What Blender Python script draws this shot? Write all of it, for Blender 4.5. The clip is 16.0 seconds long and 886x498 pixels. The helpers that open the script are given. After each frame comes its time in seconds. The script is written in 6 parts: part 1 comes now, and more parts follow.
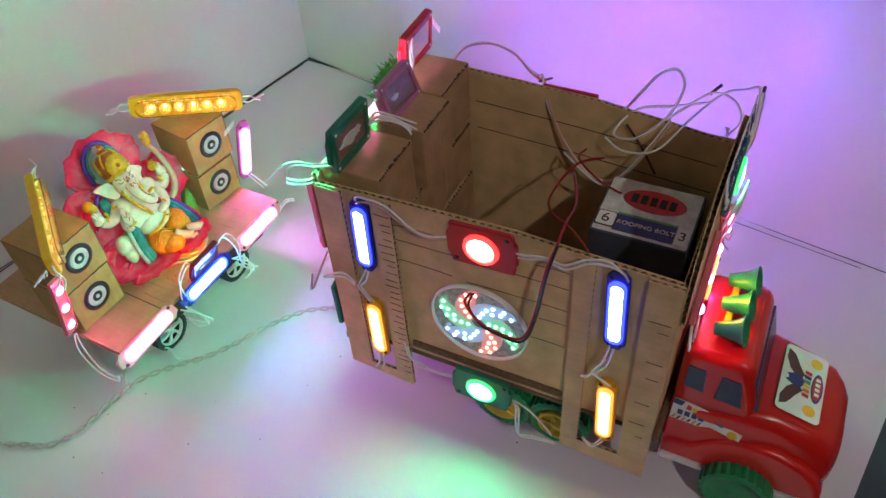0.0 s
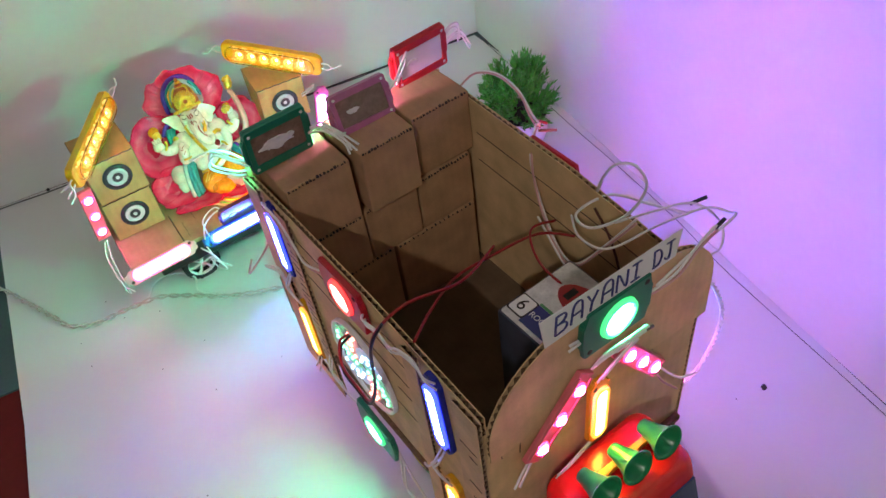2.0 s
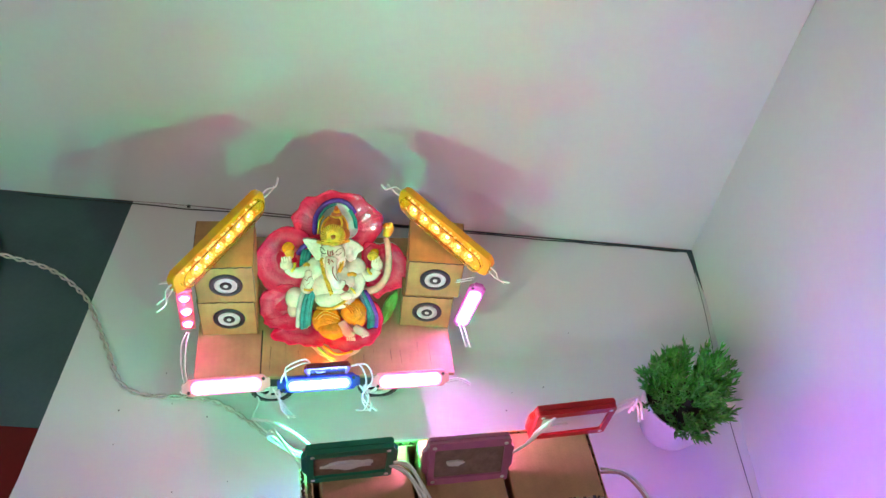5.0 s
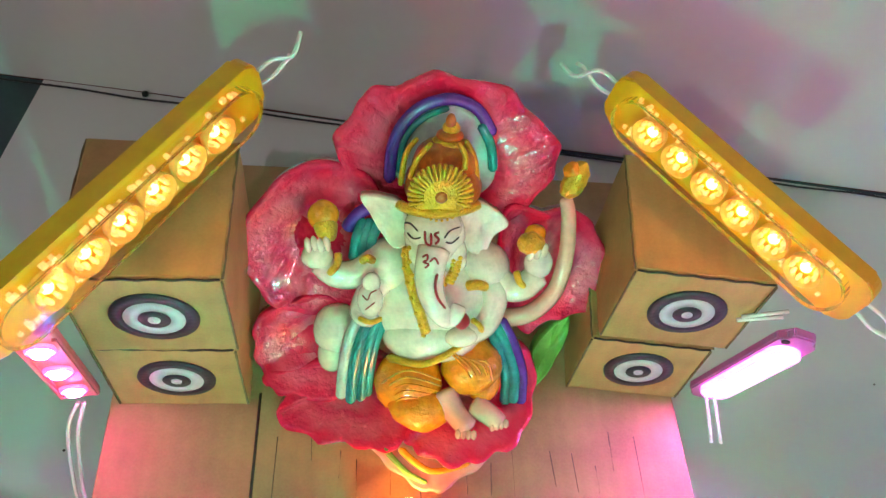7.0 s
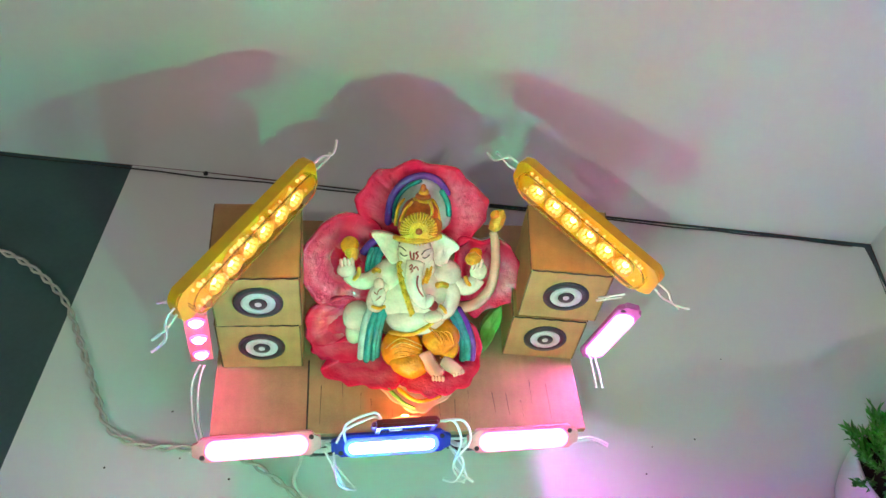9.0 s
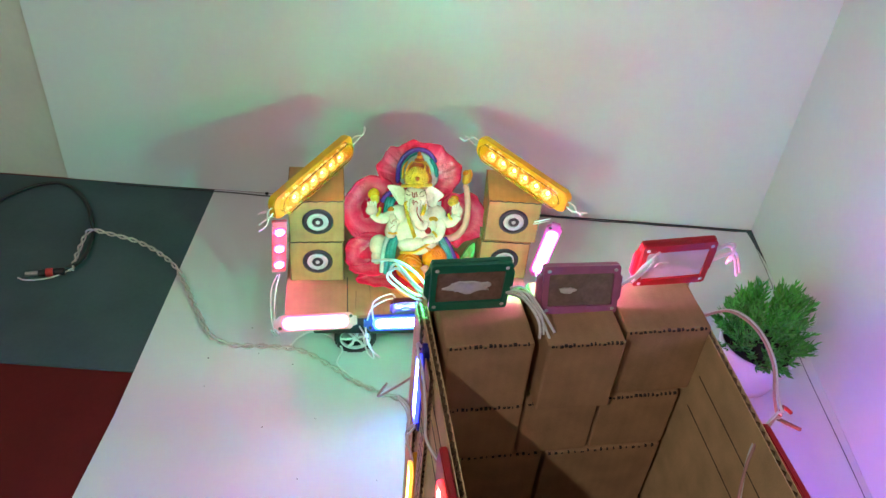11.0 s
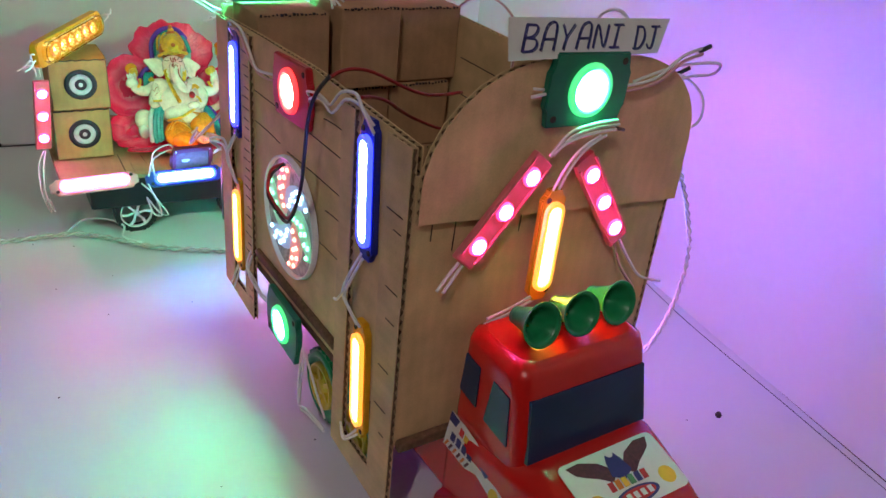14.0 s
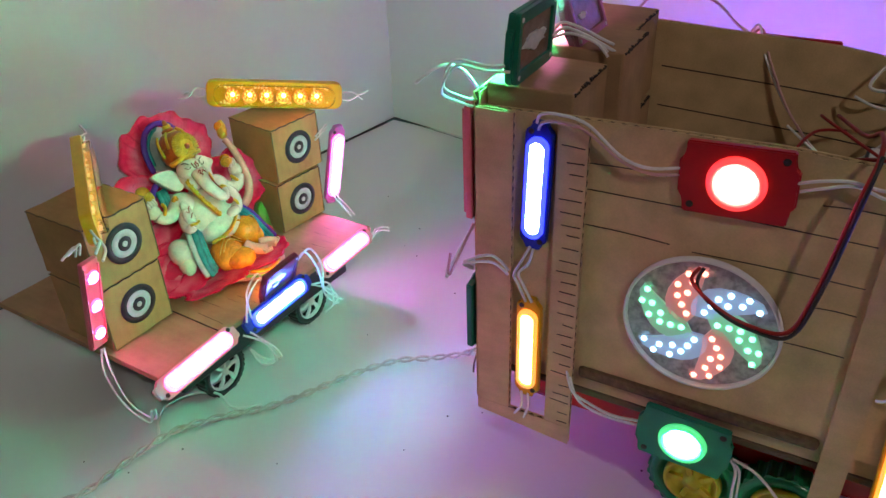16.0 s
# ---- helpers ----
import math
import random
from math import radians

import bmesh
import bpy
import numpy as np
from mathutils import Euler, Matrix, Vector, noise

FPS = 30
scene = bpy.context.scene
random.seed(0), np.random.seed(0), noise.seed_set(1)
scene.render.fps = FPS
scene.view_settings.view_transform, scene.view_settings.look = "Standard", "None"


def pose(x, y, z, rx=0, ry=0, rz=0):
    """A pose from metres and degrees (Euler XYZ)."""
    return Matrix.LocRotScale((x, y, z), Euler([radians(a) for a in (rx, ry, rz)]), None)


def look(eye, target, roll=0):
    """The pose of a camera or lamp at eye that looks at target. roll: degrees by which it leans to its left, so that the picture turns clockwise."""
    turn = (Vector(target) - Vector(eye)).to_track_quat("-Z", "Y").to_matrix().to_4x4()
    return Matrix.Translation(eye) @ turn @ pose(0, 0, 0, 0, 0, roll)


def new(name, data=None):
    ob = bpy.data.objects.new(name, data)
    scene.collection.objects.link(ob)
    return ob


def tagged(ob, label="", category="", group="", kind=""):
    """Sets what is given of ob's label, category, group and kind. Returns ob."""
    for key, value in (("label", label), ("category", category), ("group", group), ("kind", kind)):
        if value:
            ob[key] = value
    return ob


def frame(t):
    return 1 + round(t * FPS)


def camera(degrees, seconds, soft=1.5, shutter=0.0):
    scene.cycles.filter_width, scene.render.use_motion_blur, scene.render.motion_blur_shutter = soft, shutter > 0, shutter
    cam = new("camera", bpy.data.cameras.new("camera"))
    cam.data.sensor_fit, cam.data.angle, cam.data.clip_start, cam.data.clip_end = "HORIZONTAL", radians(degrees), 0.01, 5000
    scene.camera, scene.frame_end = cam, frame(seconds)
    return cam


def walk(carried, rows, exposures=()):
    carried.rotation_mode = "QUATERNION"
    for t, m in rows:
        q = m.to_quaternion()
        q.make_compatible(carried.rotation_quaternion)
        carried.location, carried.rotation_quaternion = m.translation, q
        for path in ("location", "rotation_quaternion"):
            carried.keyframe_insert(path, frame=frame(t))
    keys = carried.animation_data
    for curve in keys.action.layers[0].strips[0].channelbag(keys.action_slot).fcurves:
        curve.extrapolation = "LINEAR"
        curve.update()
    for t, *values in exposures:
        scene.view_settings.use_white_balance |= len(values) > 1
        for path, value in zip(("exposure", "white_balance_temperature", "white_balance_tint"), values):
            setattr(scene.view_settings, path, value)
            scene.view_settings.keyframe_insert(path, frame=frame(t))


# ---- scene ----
cam = camera(58.9, 16.0)
PATH = [
    (0, (-0.365, -0.025, 0.663), (0.87, 0.661, -0.753), -4.8),
    (0.5, (-0.332, -0.121, 0.654), (0.776, 0.737, -0.773), -4.8),
    (1, (-0.279, -0.149, 0.656), (0.758, 0.792, -0.772), -5.4),
    (1.5, (-0.199, -0.172, 0.635), (0.66, 0.914, -0.809), -7.3),
    (2, (-0.122, -0.192, 0.655), (0.59, 0.997, -0.787), -8.6),
    (2.5, (-0.06, -0.227, 0.637), (0.459, 1.082, -0.783), -7.7),
    (3, (-0.042, -0.243, 0.605), (0.368, 1.139, -0.781), -2.6),
    (3.5, (0.02, -0.218, 0.617), (0.464, 1.189, -0.733), 4.0),
    (4, (0.046, -0.167, 0.663), (0.543, 1.196, -0.715), 4.3),
    (4.5, (0.03, -0.074, 0.718), (0.477, 1.237, -0.725), 6.7),
    (5, (-0.001, 0.046, 0.728), (0.376, 1.367, -0.726), 9.0),
    (7.5, (0.0, 0.409, 0.363), (0.26, 1.512, -1.284), 10.2),
    (8, (-0.011, 0.376, 0.424), (0.267, 1.536, -1.181), 10.9),
    (8.5, (-0.019, 0.314, 0.5), (0.298, 1.523, -1.061), 10.2),
    (11, (-0.066, -0.084, 0.628), (0.254, 1.434, -0.635), 5.3),
    (11.5, (-0.07, -0.183, 0.594), (0.278, 1.42, -0.55), 4.7),
    (12, (-0.1, -0.283, 0.566), (0.252, 1.324, -0.571), 3.0),
    (12.5, (-0.086, -0.343, 0.516), (0.258, 1.292, -0.583), 2.6),
    (13, (-0.043, -0.349, 0.446), (0.353, 1.324, -0.577), 3.5),
    (13.5, (-0.07, -0.328, 0.409), (0.759, 1.223, -0.545), 3.8),
    (14, (-0.188, -0.295, 0.408), (0.833, 1.151, -0.522), 6.1),
    (14.5, (-0.271, -0.212, 0.447), (0.927, 1.078, -0.502), 5.2),
    (15, (-0.308, -0.12, 0.459), (1.053, 0.924, -0.57), 0.9),
    (15.5, (-0.342, -0.003, 0.448), (1.045, 0.973, -0.611), -1.5),
    (16, (-0.363, 0.101, 0.44), (1.103, 0.946, -0.627), -2.2),
]
walk(cam, [(t, look(eye, target, roll)) for t, eye, target, roll in PATH],
     [(0, 0.0), (0.5, 0.05), (1.0, 0.07), (1.5, 0.12), (2, 0.18), (2.5, 0.2), (3.5, 0.25), (4.5, 0.3), (5, 0.25), (7.5, -0.08), (8, 0.0), (8.5, 0.05), (11, 0.3), (11.5, 0.35), (12.5, 0.27), (13.5, 0.0), (14, -0.08), (14.5, -0.1), (15, -0.05), (15.5, -0.15), (16, -0.33)])

# ---------------------------------------------------------------- light
LED = 4.6                       # strength of all the small lamps
LAMP = (-1.42, -1.35, 2.12)     # the bulb on its cord
BULB = 1130.0
world = bpy.data.worlds.new("dark_room")
scene.world = world
world.use_nodes = True
world.node_tree.nodes["Background"].inputs["Color"].default_value = (0.8, 0.9, 1.0, 1)
world.node_tree.nodes["Background"].inputs["Strength"].default_value = 0.01

# ---------------------------------------------------------------- small tools
def tube(bm, pts, r, sides=6, smooth=True):
    """A round tube along a smoothed line."""
    P = [Vector(p) for p in pts]
    line = []
    for i in range(len(P) - 1):
        a, b, c, d = P[max(i - 1, 0)], P[i], P[i + 1], P[min(i + 2, len(P) - 1)]
        steps = 7 if smooth and len(P) > 2 else 1
        for k in range(steps):
            t = k / steps
            line.append(0.5 * ((2 * b) + (c - a) * t + (2 * a - 5 * b + 4 * c - d) * t * t + (3 * b - a - 3 * c + d) * t ** 3))
    line.append(P[-1])
    up, rings = Vector((0.31, 0.22, 0.93)), []
    for i, p in enumerate(line):
        d = (line[min(i + 1, len(line) - 1)] - line[max(i - 1, 0)])
        d = d.normalized() if d.length > 1e-9 else Vector((0, 0, 1))
        u = d.cross(up)
        if u.length < 1e-3:
            u = d.cross(Vector((1, 0, 0)))
        u.normalize()
        v = d.cross(u)
        up = v if abs(v.dot(up)) > 0.2 else up
        rings.append([bm.verts.new(p + r * (math.cos(q) * u + math.sin(q) * v)) for q in [2 * math.pi * k / sides for k in range(sides)]])
    for a, b in zip(rings, rings[1:]):
        best = min(range(sides), key=lambda s: sum((a[k].co - b[(k + s) % sides].co).length for k in range(sides)))
        for k in range(sides):
            f = bm.faces.new((a[k], a[(k + 1) % sides], b[(k + 1 + best) % sides], b[(k + best) % sides]))
            f.smooth = True
    bm.faces.new(rings[0][::-1]), bm.faces.new(rings[-1])
    return bm


def twisted(bm, pts, r, gap, turns_per_m=60):
    """Two strands wound about one line."""
    P = [Vector(p) for p in pts]
    line = []
    for i in range(len(P) - 1):
        a, b, c, d = P[max(i - 1, 0)], P[i], P[i + 1], P[min(i + 2, len(P) - 1)]
        n = max(4, int((c - b).length * 450))
        for k in range(n):
            t = k / n
            line.append(0.5 * ((2 * b) + (c - a) * t + (2 * a - 5 * b + 4 * c - d) * t * t + (3 * b - a - 3 * c + d) * t ** 3))
    line.append(P[-1])
    for s in (0, math.pi):
        run, out = 0.0, []
        for i, p in enumerate(line):
            if i:
                run += (p - line[i - 1]).length
            d = (line[min(i + 1, len(line) - 1)] - line[max(i - 1, 0)]).normalized()
            u = d.cross(Vector((0, 0, 1)))
            u = u.normalized() if u.length > 1e-3 else Vector((1, 0, 0))
            v = u.cross(d)
            q = run * turns_per_m * 2 * math.pi + s
            out.append(p + gap * (math.cos(q) * u + math.sin(q) * v))
        tube(bm, out, r, 5, smooth=False)
    return bm


def box(bm, lo, hi, m=None):
    x0, y0, z0 = lo
    x1, y1, z1 = hi
    vs = [bm.verts.new((x, y, z)) for z in (z0, z1) for x, y in ((x0, y0), (x1, y0), (x1, y1), (x0, y1))]
    fs = [bm.faces.new([vs[i] for i in q]) for q in ((3, 2, 1, 0), (4, 5, 6, 7), (0, 1, 5, 4), (1, 2, 6, 5), (2, 3, 7, 6), (3, 0, 4, 7))]
    if m is not None:
        bmesh.ops.transform(bm, matrix=m, verts=vs)
    return vs, fs


def rbox(lo, hi, r=0.001, seg=2):
    bm = bmesh.new()
    box(bm, lo, hi)
    bmesh.ops.bevel(bm, geom=bm.edges[:], offset=r, segments=seg, affect="EDGES", profile=0.5)
    return bm


def prism(bm, outline, z0, z1, m=None, smooth=False):
    """A closed outline in x and y, drawn out from z0 to z1."""
    a = [bm.verts.new((x, y, z0)) for x, y in outline]
    b = [bm.verts.new((x, y, z1)) for x, y in outline]
    n = len(outline)
    bm.faces.new(a[::-1]), bm.faces.new(b)
    for i in range(n):
        f = bm.faces.new((a[i], a[(i + 1) % n], b[(i + 1) % n], b[i]))
        f.smooth = smooth
    if m is not None:
        bmesh.ops.transform(bm, matrix=m, verts=a + b)
    return a, b


def ring_prism(bm, outer, inner, z0, z1):
    """A frame between two outlines with as many corners."""
    n = len(outer)
    rows = [[bm.verts.new((x, y, z)) for x, y in o] for o, z in ((outer, z0), (outer, z1), (inner, z1), (inner, z0))]
    for k in range(4):
        a, b = rows[k], rows[(k + 1) % 4]
        for i in range(n):
            bm.faces.new((a[i], a[(i + 1) % n], b[(i + 1) % n], b[i]))


def rounded(w, h, r, seg=5):
    """The outline of a rounded rectangle about the origin."""
    out = []
    for cx, cy, q0 in ((w / 2 - r, h / 2 - r, 0), (-w / 2 + r, h / 2 - r, 90), (-w / 2 + r, -h / 2 + r, 180), (w / 2 - r, -h / 2 + r, 270)):
        for k in range(seg + 1):
            q = radians(q0 + 90 * k / seg)
            out.append((cx + r * math.cos(q), cy + r * math.sin(q)))
    return out


def disc(r, n=24, cx=0.0, cy=0.0):
    return [(cx + r * math.cos(2 * math.pi * k / n), cy + r * math.sin(2 * math.pi * k / n)) for k in range(n)]


def lathe(bm, profile, n=24, m=None, closed=True):
    """Radius and height pairs turned about z."""
    rows = [[bm.verts.new((r * math.cos(2 * math.pi * k / n), r * math.sin(2 * math.pi * k / n), z)) for k in range(n)] for r, z in profile]
    for a, b in zip(rows, rows[1:]):
        for k in range(n):
            f = bm.faces.new((a[k], a[(k + 1) % n], b[(k + 1) % n], b[k]))
            f.smooth = True
    if closed:
        bm.faces.new(rows[0][::-1]), bm.faces.new(rows[-1])
    if m is not None:
        bmesh.ops.transform(bm, matrix=m, verts=[v for row in rows for v in row])


def loft(bm, sections):
    """Skins a row of loops with as many points."""
    rows = [[bm.verts.new(p) for p in s] for s in sections]
    n = len(rows[0])
    for a, b in zip(rows, rows[1:]):
        for k in range(n):
            f = bm.faces.new((a[k], a[(k + 1) % n], b[(k + 1) % n], b[k]))
            f.smooth = True
    bm.faces.new(rows[0][::-1]), bm.faces.new(rows[-1])


def mesh_of(name, bm, material):
    bmesh.ops.recalc_face_normals(bm, faces=bm.faces[:])
    me = bpy.data.meshes.new(name)
    bm.to_mesh(me)
    bm.free()
    for one in material if isinstance(material, (list, tuple)) else (material,):
        me.materials.append(one)
    return me


def part(name, bm, material, parent, label=""):
    """One mesh under a thing, in the thing's own coordinates."""
    ob = new(name, mesh_of(name, bm, material))
    ob.parent = parent
    return tagged(ob, label)


def thing(name, label, category, m=None, group="", kind=""):
    ob = new(name)
    ob.empty_display_size = 0.01
    if m is not None:
        ob.matrix_basis = m
    return tagged(ob, label, category, group, kind)


def solo(name, bm, material, label, category, m=None, group="", kind=""):
    ob = new(name, mesh_of(name, bm, material))
    if m is not None:
        ob.matrix_basis = m
    return tagged(ob, label, category, group, kind)


def stand(pos, normal, along):
    """A pose whose z is the normal and whose x runs along."""
    z = Vector(normal).normalized()
    x = Vector(along)
    x = (x - z * x.dot(z)).normalized()
    y = z.cross(x)
    m = Matrix((x, y, z)).transposed().to_4x4()
    m.translation = Vector(pos)
    return m


def letters(text, size, depth=0.0003, spread=1.0, bold=0.0):
    """A bmesh of letters on the plane z=0, centred."""
    cu = bpy.data.curves.new("letters", "FONT")
    cu.body, cu.size, cu.extrude, cu.align_x, cu.align_y = text, size, depth, "CENTER", "CENTER"
    cu.space_character = spread
    cu.offset = bold
    ob = bpy.data.objects.new("letters", cu)
    scene.collection.objects.link(ob)
    dg = bpy.context.evaluated_depsgraph_get()
    me = bpy.data.meshes.new_from_object(ob.evaluated_get(dg))
    bm = bmesh.new()
    bm.from_mesh(me)
    bpy.data.objects.remove(ob)
    bpy.data.curves.remove(cu)
    bpy.data.meshes.remove(me)
    return bm


# ---------------------------------------------------------------- materials
def material(name, color, rough=0.6, metal=0.0, vary=0.15, scale=60.0, bump=0.1, fine=600.0, spec=0.5, coat=0.0, stain=None, trans=0.0, sss=0.0):
    """A surface with broad and fine variation in metres."""
    mat = bpy.data.materials.new(name)
    mat.use_nodes = True
    nt = mat.node_tree
    b = nt.nodes["Principled BSDF"]
    b.inputs["Roughness"].default_value, b.inputs["Metallic"].default_value = rough, metal
    b.inputs["Specular IOR Level"].default_value, b.inputs["Coat Weight"].default_value = spec, coat
    b.inputs["Transmission Weight"].default_value = trans
    b.inputs["Subsurface Weight"].default_value = sss
    b.inputs["Subsurface Radius"].default_value = (0.004, 0.003, 0.002)
    co = nt.nodes.new("ShaderNodeTexCoord")
    n1, n2 = nt.nodes.new("ShaderNodeTexNoise"), nt.nodes.new("ShaderNodeTexNoise")
    n1.inputs["Scale"].default_value, n1.inputs["Detail"].default_value = scale, 5
    n2.inputs["Scale"].default_value, n2.inputs["Detail"].default_value = fine, 3
    info = nt.nodes.new("ShaderNodeObjectInfo")
    for n in (n1, n2):
        nt.links.new(co.outputs["Object"], n.inputs["Vector"])
    add = nt.nodes.new("ShaderNodeMath")
    add.operation = "MULTIPLY_ADD"
    nt.links.new(n2.outputs["Fac"], add.inputs[0])
    add.inputs[1].default_value = 0.35
    nt.links.new(n1.outputs["Fac"], add.inputs[2])
    shift = nt.nodes.new("ShaderNodeMath")
    shift.operation = "MULTIPLY_ADD"
    nt.links.new(info.outputs["Random"], shift.inputs[0])
    shift.inputs[1].default_value = 0.12
    nt.links.new(add.outputs[0], shift.inputs[2])
    ramp = nt.nodes.new("ShaderNodeValToRGB")
    e = ramp.color_ramp.elements
    e[0].position, e[1].position = 0.42, 1.0
    dark = [c * (1 - vary) for c in color]
    light = [min(1.0, c * (1 + vary)) for c in color]
    e[0].color, e[1].color = (*(stain or dark), 1), (*light, 1)
    if stain:
        mid = ramp.color_ramp.elements.new(0.55)
        mid.color = (*color, 1)
    nt.links.new(shift.outputs[0], ramp.inputs["Fac"])
    nt.links.new(ramp.outputs["Color"], b.inputs["Base Color"])
    if bump:
        bp = nt.nodes.new("ShaderNodeBump")
        bp.inputs["Strength"].default_value, bp.inputs["Distance"].default_value = bump, 0.0006
        nt.links.new(add.outputs[0], bp.inputs["Height"])
        nt.links.new(bp.outputs["Normal"], b.inputs["Normal"])
    return mat


def cardboard(name, color, along="X"):
    """Kraft board: fibres, faint flute lines and rubbed stains."""
    mat = material(name, color, rough=0.78, vary=0.22, scale=45, fine=900, bump=0.25, spec=0.25)
    nt = mat.node_tree
    b = nt.nodes["Principled BSDF"]
    co = next(n for n in nt.nodes if n.type == "TEX_COORD")
    wv = nt.nodes.new("ShaderNodeTexWave")
    wv.bands_direction = along
    wv.inputs["Scale"].default_value, wv.inputs["Distortion"].default_value, wv.inputs["Detail"].default_value = 45, 1.2, 2
    nt.links.new(co.outputs["Object"], wv.inputs["Vector"])
    mix = nt.nodes.new("ShaderNodeMix")
    mix.data_type, mix.blend_type = "RGBA", "MULTIPLY"
    mix.inputs[0].default_value = 0.035
    ramp = next(n for n in nt.nodes if n.type == "VALTORGB")
    nt.links.new(ramp.outputs["Color"], mix.inputs[6])
    nt.links.new(wv.outputs["Color"], mix.inputs[7])
    nt.links.new(mix.outputs[2], b.inputs["Base Color"])
    return mat


def glow(name, color, strength):
    mat = bpy.data.materials.new(name)
    mat.use_nodes = True
    b = mat.node_tree.nodes["Principled BSDF"]
    b.inputs["Base Color"].default_value = (*[0.5 + 0.3 * c for c in color], 1)
    b.inputs["Roughness"].default_value = 0.35
    b.inputs["Emission Color"].default_value, b.inputs["Emission Strength"].default_value = (*color, 1), strength
    return mat


def clear(name, color, rough=0.05):
    mat = bpy.data.materials.new(name)
    mat.use_nodes = True
    b = mat.node_tree.nodes["Principled BSDF"]
    b.inputs["Base Color"].default_value = (*color, 1)
    b.inputs["Roughness"].default_value, b.inputs["Transmission Weight"].default_value, b.inputs["IOR"].default_value = rough, 1.0, 1.3
    return mat


CARD = cardboard("kraft_board", (0.66, 0.465, 0.245))
CARD_H = cardboard("kraft_board_turned", (0.63, 0.44, 0.25), "Z")
CARD_B = cardboard("kraft_board_block", (0.42, 0.25, 0.135), "X")
# floor board colour deepened to carry the shade inside the body
CARD_F = cardboard("kraft_board_shaded", (0.15, 0.10, 0.06))
CARD_E = material("kraft_core", (0.15, 0.09, 0.045), 0.9, vary=0.4, scale=300, fine=1500)
INK = material("dark_crease", (0.035, 0.025, 0.02), 0.8, vary=0.5, scale=200)
PAPER = material("white_sheet", (0.72, 0.72, 0.71), 0.42, vary=0.035, scale=7, fine=250, bump=0.06, spec=0.45)
PANEL = material("white_board", (0.74, 0.76, 0.73), 0.29, vary=0.04, scale=3.5, fine=120, bump=0.06, spec=0.5)
OLDWALL = material("old_limewash", (0.60, 0.57, 0.48), 0.9, vary=0.14, scale=9, fine=140, bump=0.5, stain=(0.30, 0.25, 0.19))
# paint of the unseen walls and ceiling, dark to keep bounce light low
ROOM = material("low_bounce_paint", (0.09, 0.09, 0.095), 0.85, vary=0.06, scale=3)
GREYFLOOR = material("grey_oxide_floor", (0.052, 0.078, 0.084), 0.7, spec=0.25, vary=0.35, scale=14, fine=220, bump=0.25, stain=(0.075, 0.09, 0.088))
REDFLOOR = material("red_oxide_floor", (0.11, 0.009, 0.008), 0.7, spec=0.2, vary=0.25, scale=12, fine=200, bump=0.2)
WIRE_W = material("white_insulation", (0.80, 0.78, 0.76), 0.4, vary=0.08, scale=90, bump=0)
WIRE_D = material("dusty_insulation", (0.60, 0.53, 0.49), 0.5, vary=0.25, scale=60, bump=0)
WIRE_R = material("red_insulation", (0.30, 0.015, 0.015), 0.4, vary=0.15, scale=90, bump=0)
WIRE_P = material("rose_insulation", (0.60, 0.34, 0.32), 0.4, vary=0.1, scale=90, bump=0)
WIRE_K = material("black_insulation", (0.015, 0.014, 0.016), 0.45, vary=0.2, scale=90, bump=0)
COPPER = material("bare_strands", (0.16, 0.10, 0.08), 0.5, 0.4, vary=0.3, scale=400, bump=0)
BLACK = material("black_plastic", (0.012, 0.011, 0.013), 0.35, vary=0.2, scale=60, bump=0.05)
METAL = material("nickel", (0.55, 0.55, 0.53), 0.3, 1.0, vary=0.1, scale=200, bump=0)
RED_P = material("red_toy_plastic", (0.62, 0.012, 0.010), 0.24, vary=0.08, scale=25, bump=0.03, fine=300, coat=0.25)
WIN_P = material("dark_blue_film", (0.012, 0.03, 0.085), 0.25, vary=0.15, scale=40, bump=0.04)
GREEN_P = material("green_toy_plastic", (0.01, 0.24, 0.085), 0.3, vary=0.1, scale=40, bump=0.03)
YELLOW_P = material("yellow_toy_plastic", (0.62, 0.47, 0.03), 0.35, vary=0.1, scale=40, bump=0.03)
WHITE_P = material("white_plastic", (0.72, 0.72, 0.70), 0.35, vary=0.06, scale=40, bump=0.03)
STICK_W = material("sticker_white", (0.78, 0.77, 0.74), 0.35, vary=0.05, scale=120, bump=0)
STICK = {
    "navy": material("sticker_navy", (0.03, 0.035, 0.16), 0.4, bump=0),
    "red": material("sticker_red", (0.55, 0.03, 0.03), 0.4, bump=0),
    "brown": material("sticker_brown", (0.10, 0.025, 0.03), 0.4, vary=0.4, scale=500, bump=0),
    "yellow": material("sticker_yellow", (0.75, 0.50, 0.04), 0.4, bump=0),
    "green": material("sticker_green", (0.10, 0.30, 0.12), 0.4, bump=0),
    "orange": material("sticker_orange", (0.70, 0.20, 0.03), 0.4, bump=0),
}
